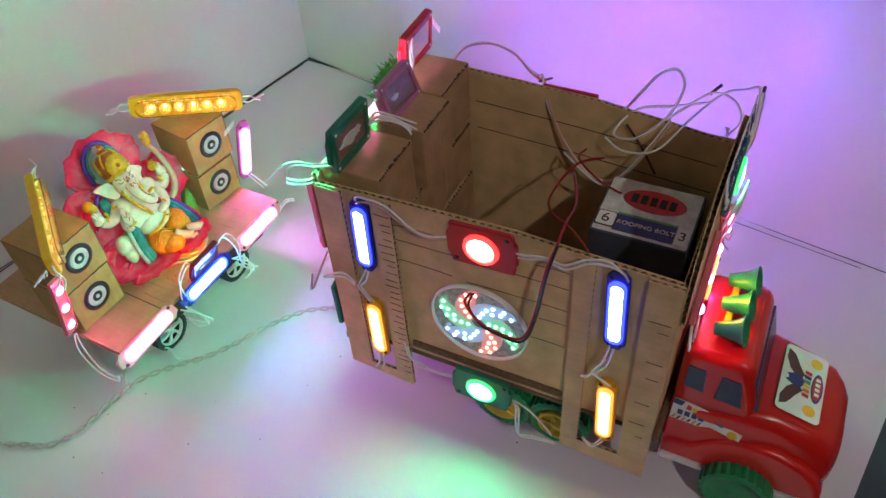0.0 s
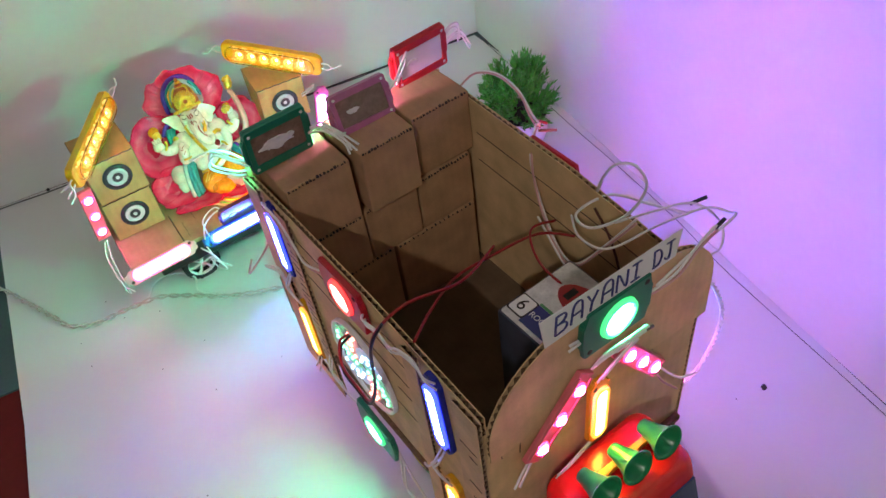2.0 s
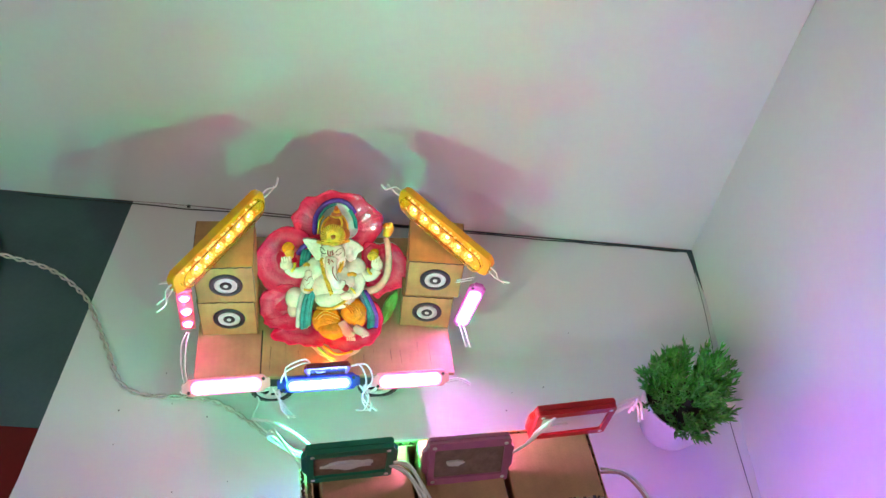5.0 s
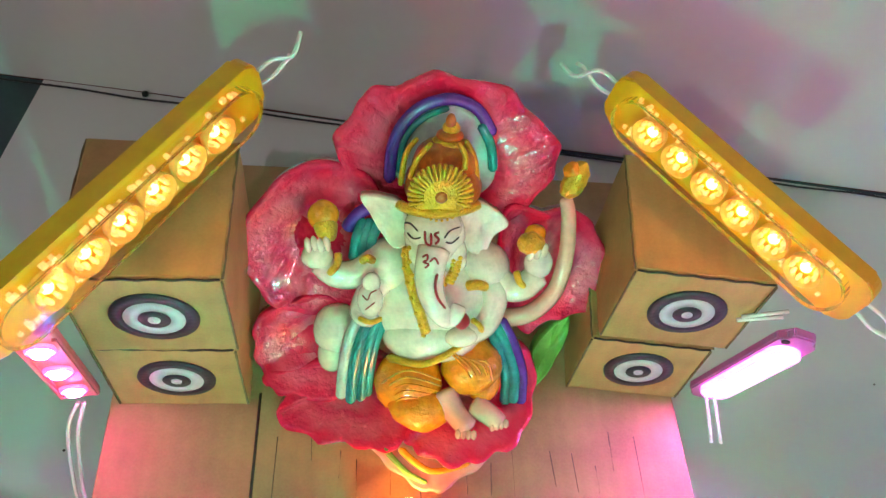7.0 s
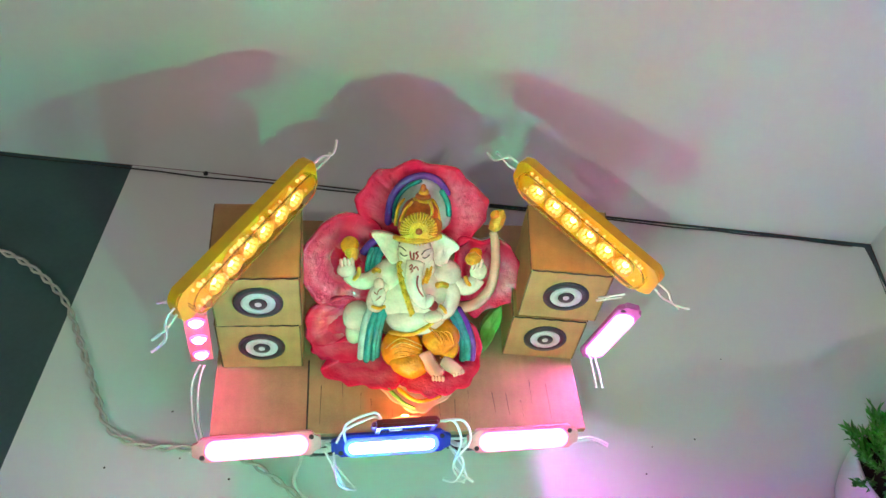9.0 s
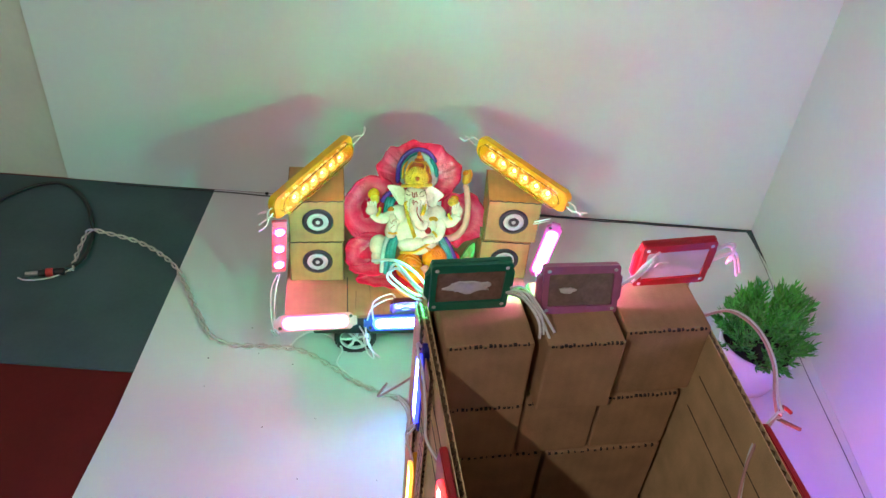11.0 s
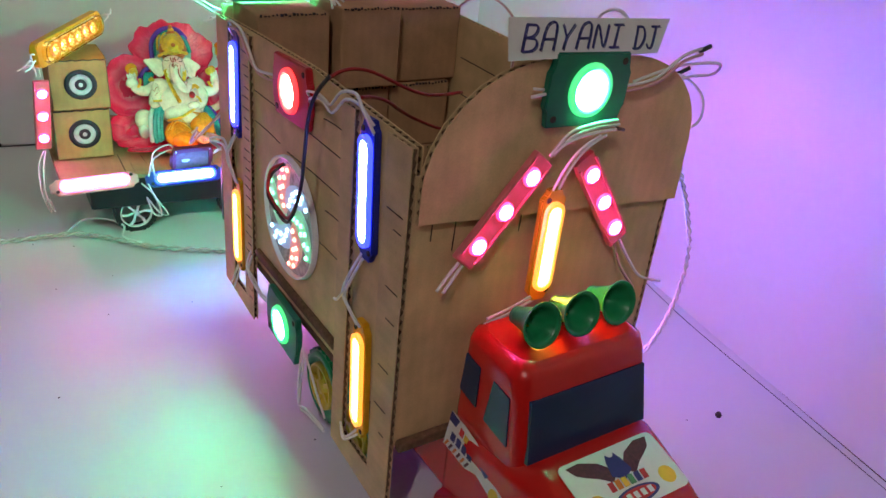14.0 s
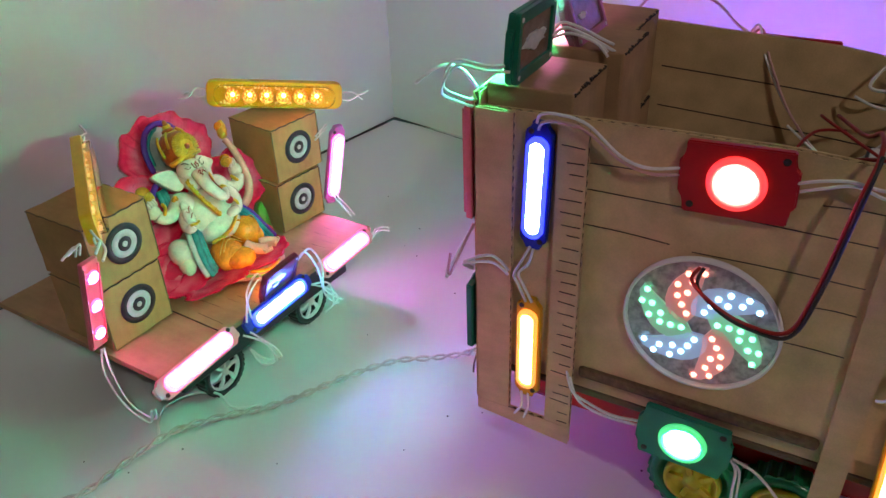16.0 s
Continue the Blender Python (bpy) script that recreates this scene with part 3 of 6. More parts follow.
def round_lamp(colour, m, label, back=False):
    """A square module: housing with side tabs, round bezel and a round lit lens; its back is a frame filled with resin."""
    ob = thing("led_round_module", label, "led module", m, "round led modules")
    w, h = 0.0555, 0.0385
    out = [(w / 2 - 0.003, h / 2), (-w / 2 + 0.003, h / 2), (-w / 2 + 0.003, h / 2 - 0.009), (-w / 2, h / 2 - 0.010), (-w / 2, -h / 2 + 0.010), (-w / 2 + 0.003, -h / 2 + 0.009),
           (-w / 2 + 0.003, -h / 2), (w / 2 - 0.003, -h / 2), (w / 2 - 0.003, -h / 2 + 0.009), (w / 2, -h / 2 + 0.010), (w / 2, h / 2 - 0.010), (w / 2 - 0.003, h / 2 - 0.009)]
    bm = bmesh.new()
    prism(bm, out, 0.0, 0.0045)
    bmesh.ops.bevel(bm, geom=[e for e in bm.edges], offset=0.0008, segments=2, affect="EDGES")
    part("housing", bm, HOUSE[colour], ob)
    core, rim = LIT[colour]
    bm = bmesh.new()
    lathe(bm, [(0.0103, 0.0042), (0.0103, 0.0062), (0.0118, 0.0072), (0.0138, 0.0066), (0.0144, 0.0042)], 32)
    part("bezel", bm, rim, ob, "translucent glowing ring")
    bm = bmesh.new()
    lathe(bm, [(0.0102, 0.0042), (0.0101, 0.0058), (0.007, 0.0072), (0.0025, 0.0078)], 28)
    part("lens", bm, rim if back else core, ob, "glaring round lens")
    if back:
        bm = bmesh.new()
        lathe(bm, [(0.0040, 0.0076), (0.0038, 0.0088), (0.0026, 0.0096), (0.0008, 0.0099)], 16)
        part("chip", bm, CHIP_LIT[colour], ob, "tiny glaring chip")
    for x, y in ((-0.021, -0.0145), (0.021, 0.0145)):
        bm = bmesh.new()
        lathe(bm, [(0.0008, 0.0043), (0.0019, 0.0045), (0.0019, 0.0049), (0.0009, 0.0049)], 10, Matrix.Translation((x, y, 0)))
        part("eyelet", bm, INK, ob)
    if back:
        bm = bmesh.new()
        ring_prism(bm, rounded(w - 0.006, h, 0.002, 4), rounded(w - 0.0135, h - 0.0125, 0.0015, 4), -0.0024, 0.0002)
        part("back_frame", bm, HOUSE[colour], ob)
        bm = bmesh.new()
        prism(bm, rounded(w - 0.0135, h - 0.0125, 0.0015, 4), -0.0008, 0.0001)
        part("resin", bm, WHITE_P if colour == "red" else POTTING, ob, "dull resin filling of the back")
        bm = bmesh.new()
        rr = random.Random(len(colour))
        pts = [(0.017 * math.cos(q) * rr.uniform(0.6, 1.05) + 0.001, 0.0056 * math.sin(q) * rr.uniform(0.55, 1.1)) for q in [2 * math.pi * k / 22 for k in range(22)]]
        prism(bm, pts if "green" in colour else [(0.35 * x + 0.008, 0.45 * y) for x, y in pts], -0.0022, -0.0007)
        part("glue_patch", bm, GLUE, ob, "ragged white glue patch")
        for x, y in ((-0.0215, 0.0155), (0.0215, 0.0155), (-0.0215, -0.0155), (0.0215, -0.0155)):
            bm = bmesh.new()
            lathe(bm, [(0.0006, -0.0023), (0.0013, -0.0025), (0.0013, -0.0028), (0.0007, -0.0028)], 10, Matrix.Translation((x, y, 0)))
            part("eyelet", bm, WHITE_P, ob)
    return ob


def three_lamp(colour, m, label, length=0.074, lit=True):
    """A slim ribbed module with three small domes."""
    ob = thing("led_strip_module", label, "led module", m, "three-point led modules")
    bm = rbox((-length / 2, -0.0072, 0), (length / 2, 0.0072, 0.0042), 0.0009, 2)
    part("housing", bm, HOUSE[colour], ob)
    for y in (-0.0062, 0.0062):
        bm = bmesh.new()
        box(bm, (-length / 2 + 0.004, y - 0.0007, 0.0041), (length / 2 - 0.004, y + 0.0007, 0.0054))
        part("rib", bm, HOUSE[colour], ob)
    core, rim = LIT[colour]
    for k in (-1, 0, 1):
        x = k * length * 0.325
        bm = bmesh.new()
        lathe(bm, [(0.0038, 0.004), (0.0040, 0.0056), (0.0050, 0.0058), (0.0056, 0.0041)], 20, Matrix.Translation((x, 0, 0)))
        part("collar", bm, rim if lit else HOUSE[colour], ob)
        bm = bmesh.new()
        lathe(bm, [(0.0037, 0.004), (0.0036, 0.0058), (0.0026, 0.0072), (0.0008, 0.0078)], 16, Matrix.Translation((x, 0, 0)))
        part("dome", bm, core if lit else CLEAR, ob, "glaring small dome")
    return ob


def six_lamp(m, label, length=0.116):
    """A long amber module: thick base, clear ribbed cover and six lit cups."""
    ob = thing("amber_led_module", label, "led module", m, "amber led modules")
    bm = bmesh.new()
    prism(bm, rounded(length, 0.0235, 0.006, 5), 0, 0.0075)
    bmesh.ops.bevel(bm, geom=[e for e in bm.edges if abs(e.verts[0].co.z - e.verts[1].co.z) < 1e-6], offset=0.0009, segments=2, affect="EDGES")
    part("base", bm, HOUSE["amber"], ob)
    bm = bmesh.new()
    ring_prism(bm, stadium(length - 0.012, 0.0205), stadium(length - 0.0145, 0.018), 0.0074, 0.0122)
    prism(bm, stadium(length - 0.012, 0.0205), 0.0122, 0.0129)
    ob2 = part("cover", bm, AMBER_CLEAR, ob, "clear amber cover")
    ob2.visible_shadow = False
    for k in range(6):
        x = (k - 2.5) * 0.0146
        bm = bmesh.new()
        for i in range(9):
            q = 2 * math.pi * i / 9
            lathe(bm, [(0.0007, 0.0076), (0.0010, 0.0098), (0.0007, 0.0108), (0.0002, 0.0110)], 6, Matrix.Translation((x + 0.0044 * math.cos(q), 0.0044 * math.sin(q), 0)))
        part("faceted_lens", bm, LIT["amber"][1], ob, "sparkling faceted lens")
        bm = bmesh.new()
        lathe(bm, [(0.0058, 0.0076), (0.0066, 0.0116), (0.0070, 0.0117), (0.0063, 0.0076)], 20, Matrix.Translation((x, 0, 0)), closed=False)
        part("cup", bm, AMBER_CUP, ob, "pale amber reflector cup")
        bm = bmesh.new()
        lathe(bm, [(0.0021, 0.0075), (0.0021, 0.0084), (0.0015, 0.0092), (0.0005, 0.0095)], 12, Matrix.Translation((x, 0, 0)))
        part("chip", bm, LIT["amber"][0], ob, "glaring chip")
    rr = random.Random(3)
    bm = bmesh.new()
    for k in range(70):
        x, y = rr.uniform(-length / 2 + 0.012, length / 2 - 0.012), rr.choice((-1, 1)) * rr.uniform(0.0045, 0.008)
        box(bm, (x - 0.0007, y - 0.0007, 0.0075), (x + 0.0007, y + 0.0007, 0.0085 + rr.uniform(0, 0.001)), None)
    part("facets", bm, LIT["amber"][1], ob)
    for s in (-1, 1):
        bm = bmesh.new()
        tube(bm, [(s * length / 2 - s * 0.002, 0.002, 0.004), (s * (length / 2 + 0.008), 0.004, 0.006), (s * (length / 2 + 0.015), 0.0 + 0.003 * s, 0.010), (s * (length / 2 + 0.024), 0.006 * s, 0.007)], 0.0009)
        part("lead_wire", bm, WIRE_W, ob)
        bm = bmesh.new()
        tube(bm, [(s * length / 2 - s * 0.002, -0.003, 0.004), (s * (length / 2 + 0.007), -0.004, 0.005), (s * (length / 2 + 0.014), 0.001, 0.008), (s * (length / 2 + 0.019), -0.003, 0.004)], 0.0009)
        part("lead_wire", bm, WIRE_W, ob)
    return ob


L, UP = (-1, 0, 0), (0, 0, 1)
# the long side with the disc
bar_lamp("blue", stand((0.0008, 0.2475, 0.2345), L, (0, -0.03, 1)), "blue led bar glowing on the cardboard side", 0.080)
bar_lamp("yellow", stand((0.0008, 0.2495, 0.1195), L, (0, 0.0, 1)), "yellow led bar glowing below the blue one", 0.079)
bar_lamp("blue", stand((0.0004, 0.0420, 0.2365), L, (0, 0.05, 1)), "blue led bar glowing on the cardboard side", 0.081)
bar_lamp("yellow", stand((0.0004, 0.0395, 0.1135), L, (0, 0.05, 1)), "yellow led bar glowing below the blue one", 0.083)
round_lamp("red", stand((-0.0002, 0.1440, 0.2612), L, (0, -1, 0.05)), "red module with a glaring round lens under the rim")
round_lamp("green", stand((-0.0050, 0.1465, 0.0905), L, (0, -1, -0.05)), "green module with a glaring round lens at the lower edge")
# the other long side
R = (1, 0, 0)
bar_lamp("blue", stand((0.1842, 0.2485, 0.225), R, UP), "blue led bar glowing on the cardboard side", 0.080)
bar_lamp("far_pink", stand((0.1842, 0.2485, 0.125), R, UP), "pink led bar glowing on the cardboard side", 0.079)
bar_lamp("blue", stand((0.1842, 0.0420, 0.215), R, UP), "blue led bar glowing on the cardboard side", 0.080)
bar_lamp("far_pink", stand((0.1842, 0.0420, 0.115), R, UP), "pink led bar glowing on the cardboard side", 0.079)
round_lamp("red", stand((0.1842, 0.1440, 0.2580), R, (0, 1, 0)), "red module with a glaring round lens under the rim")
# the arched front
F = (0, -1, 0)
three_lamp("rose", stand((0.0505, -0.0047, 0.2385), F, (0.036, 0, 0.0425)), "rose strip module with three lit points, slanting", 0.070)
three_lamp("rose", stand((0.1215, -0.0047, 0.2325), F, (-0.036, 0, 0.0505)), "rose strip module with three lit points, slanting", 0.070)
bar_lamp("yellow", stand((0.0845, -0.0047, 0.2110), F, (0.004, 0, 1)), "yellow led bar glowing between the rose strips", 0.070)
round_lamp("green", stand((0.0945, -0.0047, 0.3000), F, (1, 0, -0.04)), "green module with a glaring round lens under the name plate")
# the row on top, shining backwards
B = (0, 1, 0)
round_lamp("top_green", stand((0.0260, 0.2640, 0.3090), (0, 1, 0.06), (-1, 0.04, 0)), "dark green module standing on the blocks, shining backwards", True)
round_lamp("mauve", stand((0.0960, 0.2600, 0.3050), (0, 1, -0.35), (-1, 0.0, 0.02)) @ Matrix.Diagonal((1, 0.84, 1, 1)), "mauve module leaning on the blocks, shining backwards", True)
round_lamp("red", stand((0.1650, 0.2780, 0.3075), (0, 1, 0.12), (-1, 0.05, -0.05)), "red module standing on the blocks, shining backwards", True)
# on the rear wall
three_lamp("rose", stand((0.0065, 0.2890, 0.2400), B, UP), "rose strip module upright at the rear corner", 0.074, False)
round_lamp("rear_green", stand((0.0170, 0.2890, 0.1300), B, UP), "dark green module upright at the rear corner")

# name plate
plate = thing("name_plate", "white hand-lettered paper plate on the arched front", "sign", stand((0.0925, -0.0062, 0.3265), (0, -1, 0.12), (1, -0.06, -0.02)))
bm = bmesh.new()
prism(bm, [(-0.0535, 0.0095), (-0.0515, -0.0105), (0.0480, -0.0090), (0.0535, 0.0085)], 0, 0.0006)
part("plate", bm, STICK_W, plate)
STROKES = {"B": ("0,0 0,1", "0,1 .55,.95 .6,.72 .4,.55 0,.52", "0,.52 .6,.45 .72,.2 .5,.03 0,0"), "A": ("0,0 .12,.95 .62,1 .7,0", "0.05,.45 .68,.45"),
           "Y": ("0,1 .32,.5 .66,1", "0.32,.5 .26,0"), "N": ("0,0 .04,1 .62,.05 .68,1"), "I": ("0,1 .6,1", "0.3,1 .3,0", "0,0 .6,0"),
           "D": ("0.05,1 .12,0", "0,1 .5,.95 .72,.5 .5,.05 0,0"), "J": ("0.1,1 .75,1", "0.45,1 .42,.15 .2,0 0,.2")}


def hand_letter(ch, x, y, w, h, lean):
    """One pen-drawn capital, each stroke drawn twice."""
    bm = bmesh.new()
    strokes = STROKES[ch] if isinstance(STROKES[ch], tuple) else (STROKES[ch],)
    for st in strokes:
        pts = [[float(c) for c in p.split(",")] for p in st.split()]
        for dx, dy, r in ((0, 0, 0.00055), (0.0009, -0.0006, 0.0003)):
            tube(bm, [(x + dx + w * u + lean * h * v, y + dy + h * v, 0.0007) for u, v in pts], r, 5, len(pts) > 3)
    part("lettering", bm, STICK["navy"], plate, "dark blue hand lettering")


for k, ch in enumerate("BAYANI"):
    hand_letter(ch, -0.0445 + 0.0112 * k, -0.0062 + 0.0002 * k, 0.0112, 0.0125 - 0.0003 * k, 0.16)
for k, ch in enumerate("DJ"):
    hand_letter(ch, 0.0285 + 0.0095 * k, -0.0062, 0.0095, 0.0110, 0.12)

# the lit disc on the side
disc_ob = thing("led_fan_disc", "round clear disc with swirling coloured led blades", "led disc", stand((-0.0003, 0.1495, 0.1720), L, (0, -1, 0.12)))
bm = bmesh.new()
lathe(bm, [(0.0405, 0.0), (0.0405, 0.0030), (0.0410, 0.0038), (0.0422, 0.0036), (0.0425, 0.0)], 56, closed=False)
part("rim", bm, material("milky_rim", (0.78, 0.77, 0.75), 0.3, vary=0.1, scale=80, bump=0), disc_ob, "milky plastic rim")
bm = bmesh.new()
prism(bm, disc(0.0404, 48), 0.0, 0.0008)
part("back", bm, material("disc_film", (0.44, 0.42, 0.42), 0.2, vary=0.5, scale=260, bump=0.6), disc_ob)
CHIP = {"r": glow("disc_red", (1.0, 0.24, 0.17), LED * 1.5), "g": glow("disc_green", (0.16, 1.0, 0.48), LED * 1.2), "b": glow("disc_blue", (0.32, 0.66, 1.0), LED * 1.5)}
BLADE = {"r": glow("lit_blade_red", (1.0, 0.30, 0.26), LED * 0.05), "g": glow("lit_blade_green", (0.22, 1.0, 0.55), LED * 0.045), "b": glow("lit_blade_blue", (0.34, 0.60, 1.0), LED * 0.06)}
for k, c in enumerate("rbgrbg"):
    q0 = radians(142 - 60 * k)
    inner, outer = [], []
    for i in range(9):
        f = i / 8
        r = 0.006 + 0.031 * f
        a = q0 - 0.95 * f
        wd = 0.0018 + 0.0088 * math.sin(math.pi * min(1, f * 0.85 + 0.12))
        inner.append((r * math.cos(a) - wd * math.sin(a), r * math.sin(a) + wd * math.cos(a)))
        outer.append((r * math.cos(a) + wd * math.sin(a), r * math.sin(a) - wd * math.cos(a)))
    bm = bmesh.new()
    prism(bm, inner + outer[::-1], 0.0009, 0.0026)
    ob = part("blade", bm, BLADE[c], disc_ob, "clear swirling blade")
    ob.visible_shadow = False
    for i, s in ((1, 0.0), (2.5, 0.2), (4, -0.6), (4, 0.7), (5.6, 0.9), (5.6, -0.5), (7, 0.5), (7.2, -0.6)):
        f = i / 8
        r, a = 0.006 + 0.031 * f, q0 - 0.95 * f + s * 0.21
        bm = bmesh.new()
        lathe(bm, [(0.0017, 0.0026), (0.0016, 0.0034), (0.0011, 0.0039), (0.0004, 0.0041)], 8, Matrix.Translation((r * math.cos(a), r * math.sin(a), 0)))
        part("chip", bm, CHIP[c], disc_ob)
bm = bmesh.new()
tube(bm, [(0.0, 0.038, 0.004), (-0.002, 0.034, 0.012), (0.012, 0.026, 0.020), (0.028, 0.018, 0.020), (0.046, 0.018, 0.020), (0.056, 0.040, 0.016), (0.069, 0.088, 0.014), (0.075, 0.106, 0.004), (0.074, 0.108, -0.018), (0.066, 0.09, -0.06), (0.05, 0.085, -0.10)], 0.0011)
part("supply_wire", bm, WIRE_R, disc_ob, "dark red supply wire")
bm = bmesh.new()
tube(bm, [(0.002, 0.038, 0.004), (0.001, 0.032, 0.013), (0.014, 0.024, 0.021), (0.029, 0.0165, 0.021), (0.047, 0.016, 0.021), (0.058, 0.040, 0.017), (0.0705, 0.088, 0.015), (0.076, 0.107, 0.005)], 0.0011)
part("supply_wire", bm, WIRE_K, disc_ob, "black supply wire")

# ---------------------------------------------------------------- the trailer with the idol
YAW = radians(-2.5)
trailer = thing("cardboard_trailer", "flat cardboard trailer on spoked black toy wheels", "trailer", Matrix.Translation((0.026, 0.478, 0)) @ Matrix.Rotation(YAW, 4, "Z") @ Matrix.Rotation(radians(2.0), 4, "Y"))
bm = block((-0.128, 0.004, 0.0665), (0.126, 0.192, 0.0715), 0.0008)
part("deck", bm, CARD_B, trailer)
bm = bmesh.new()
tube(bm, [(-0.066, 0.004, 0.0716), (-0.0655, 0.06, 0.0717)], 0.0006, 4)
for k in range(15):
    x = -0.055 + 0.0115 * k + rnd.uniform(-0.004, 0.004)
    y = rnd.uniform(0.006, 0.03)
    tube(bm, [(x, y, 0.07135), (x + rnd.uniform(-0.001, 0.001), y + rnd.uniform(0.01, 0.03), 0.07135)], 0.00022, 3)
part("crease", bm, INK, trailer)
bm = rbox((-0.10, 0.02, 0.028), (0.105, 0.17, 0.0665), 0.002, 2)
part("undercarriage", bm, BLACK, trailer)
for x in (-0.056, 0.054):
    for y in (0.028, 0.162):
        mw = Matrix.Translation((x, y, 0.0215 - 0.0007 + (0.035 * x))) @ Matrix.Rotation(radians(90), 4, "X")
        bm = bmesh.new()
        lathe(bm, [(0.0165, -0.006), (0.0205, -0.006), (0.0215, -0.003), (0.0215, 0.003), (0.0205, 0.006), (0.0165, 0.006), (0.0165, -0.006)], 36, mw, closed=False)
        wheel = part("wheel", bm, BLACK, trailer, "black toothed tyre")
        bm = bmesh.new()
        gear = [((0.0222 if (k // 2) % 2 else 0.0212) * math.cos(2 * math.pi * k / 112), (0.0222 if (k // 2) % 2 else 0.0212) * math.sin(2 * math.pi * k / 112)) for k in range(112)]
        ring_prism(bm, gear, disc(0.0190, 112), -0.0058, 0.0058)
        bmesh.ops.transform(bm, matrix=mw, verts=bm.verts[:])
        part("tread", bm, BLACK, wheel)
        bm = bmesh.new()
        lathe(bm, [(0.0150, 0.002), (0.0165, 0.002), (0.0165, 0.0055), (0.0150, 0.0055), (0.0150, 0.002)], 32, mw, closed=False)
        lathe(bm, [(0.0005, 0.0075), (0.003, 0.007), (0.0035, 0.003), (0.0035, 0.001)], 14, mw)
        for k in range(6):
            q = 2 * math.pi * k / 6
            prism(bm, [(0.002, -0.0012), (0.009, 0.0008), (0.0155, -0.0005), (0.0155, 0.0028), (0.009, 0.0036), (0.002, 0.0012)], 0.003, 0.005, mw @ Matrix.Rotation(q, 4, "Z"))
        part("rim", bm, WHITE_P, wheel, "white spoked rim")


def loudspeaker(x, y, z, w, d, h, yaw, label):
    ob = thing("speaker_block", label, "loudspeaker", Matrix.Translation((x, y, z)) @ Matrix.Rotation(yaw, 4, "Z"), "cardboard speaker blocks")
    part("cabinet", block((-w / 2, 0, 0.0003), (w / 2, d, h - 0.0004), 0.0009), CARD_S, ob)
    for r0, r1, zz, mat, lab in ((0.0105, 0.0152, 0.0009, SPK_K, "dark printed ring"), (0.0055, 0.0105, 0.0012, SPK_G, "pale grey printed cone"), (0.0001, 0.0055, 0.0015, SPK_K, "dark printed cap"), (0.0001, 0.0021, 0.0019, SPK_G, "pale centre dot")):
        bm = bmesh.new()
        lathe(bm, [(r0, 0.0), (r0, zz), (r1, zz), (r1, 0.0)], 32, Matrix.Translation((0.001, -0.0001, h / 2 + 0.0005)) @ Matrix.Rotation(radians(90), 4, "X"))
        part("paper_cone", bm, mat, ob, lab)
    bm = bmesh.new()
    tube(bm, [(-w / 2 + 0.001, -0.0002, h - 0.0009)] + [(-w / 2 + w * k / 10, -0.0004, h - 0.0009 + 0.0004 * (-1) ** k) for k in range(1, 10)] + [(w / 2 - 0.001, -0.0002, h - 0.0009)], 0.0006, 4, False)
    part("seam", bm, INK, ob)
    for sx in (-1, 1):
        for pts in ([(sx * w / 2, d * k / 9, h - 0.0008 + 0.0004 * (-1) ** k) for k in range(10)], [(sx * (w / 2 - 0.0004), -0.0003, 0.002 + (h - 0.004) * k / 7) for k in range(8)]):
            bm = bmesh.new()
            tube(bm, pts, 0.0005, 4, False)
            part("frayed_edge", bm, CARD_E, ob)
    return ob


CARD_S = cardboard("kraft_board_speaker", (0.45, 0.25, 0.105), "X")
SPK_K = material("printed_black", (0.02, 0.019, 0.03), 0.45, vary=0.2, scale=200, bump=0.05)
SPK_G = material("printed_grey", (0.50, 0.52, 0.56), 0.45, vary=0.1, scale=200, bump=0.05)
loudspeaker(-0.0655, 0.5360, 0.0760, 0.0540, 0.055, 0.0525, radians(-3), "cardboard speaker block with a printed ring cone")
loudspeaker(-0.0640, 0.5345, 0.1288, 0.0540, 0.060, 0.0510, radians(-2), "cardboard speaker block with a printed ring cone")
loudspeaker(0.1310, 0.5355, 0.0690, 0.0520, 0.052, 0.0500, radians(-9), "cardboard speaker block with a printed ring cone")
loudspeaker(0.1345, 0.5350, 0.1193, 0.0540, 0.056, 0.0520, radians(-9), "cardboard speaker block with a printed ring cone")

# lamps of the trailer
six_lamp(stand((-0.0690, 0.5560, 0.1965), (0.80, -0.62, 0.06), (0.62, 0.78, 0.07)), "amber led bar with six lit cups leaning on the speakers", 0.125)
six_lamp(stand((0.1480, 0.5630, 0.1880), (-0.76, -0.62, 0.05), (0.60, -0.79, -0.12)), "amber led bar with six lit cups leaning on the speakers", 0.118)
three_lamp("rose", stand((-0.1020, 0.5330, 0.1280), (0.10, -0.97, -0.16), (0.05, 0, 1)), "rose strip module with three lit points beside the speakers", 0.074)
bar_lamp("violet", stand((0.1725, 0.5270, 0.1140), (-0.30, -0.92, -0.12), (0.15, 0.02, 1)), "pink led bar glowing beside the speakers", 0.082)
bar_lamp("pink", stand((-0.0690, 0.4820, 0.0690), (0, -0.74, 0.67), (1, 0, 0)), "pink led bar glowing on the trailer's front edge", 0.082)
bar_lamp("blue", stand((0.0185, 0.4790, 0.0665), (0, -0.86, 0.5), (1, 0, -0.02)), "blue led bar glowing on the trailer's front edge", 0.080)
bar_lamp("pink", stand((0.1090, 0.4760, 0.0635), (0, -0.74, 0.67), (1, 0, -0.02)), "pink led bar glowing on the trailer's front edge", 0.078)
round_lamp("ember", stand((0.0270, 0.4790, 0.0850), (0, 0.95, 0.30), (-1, 0, 0)) @ Matrix.Scale(0.8, 4), "dark red module lighting the idol's foot", True)

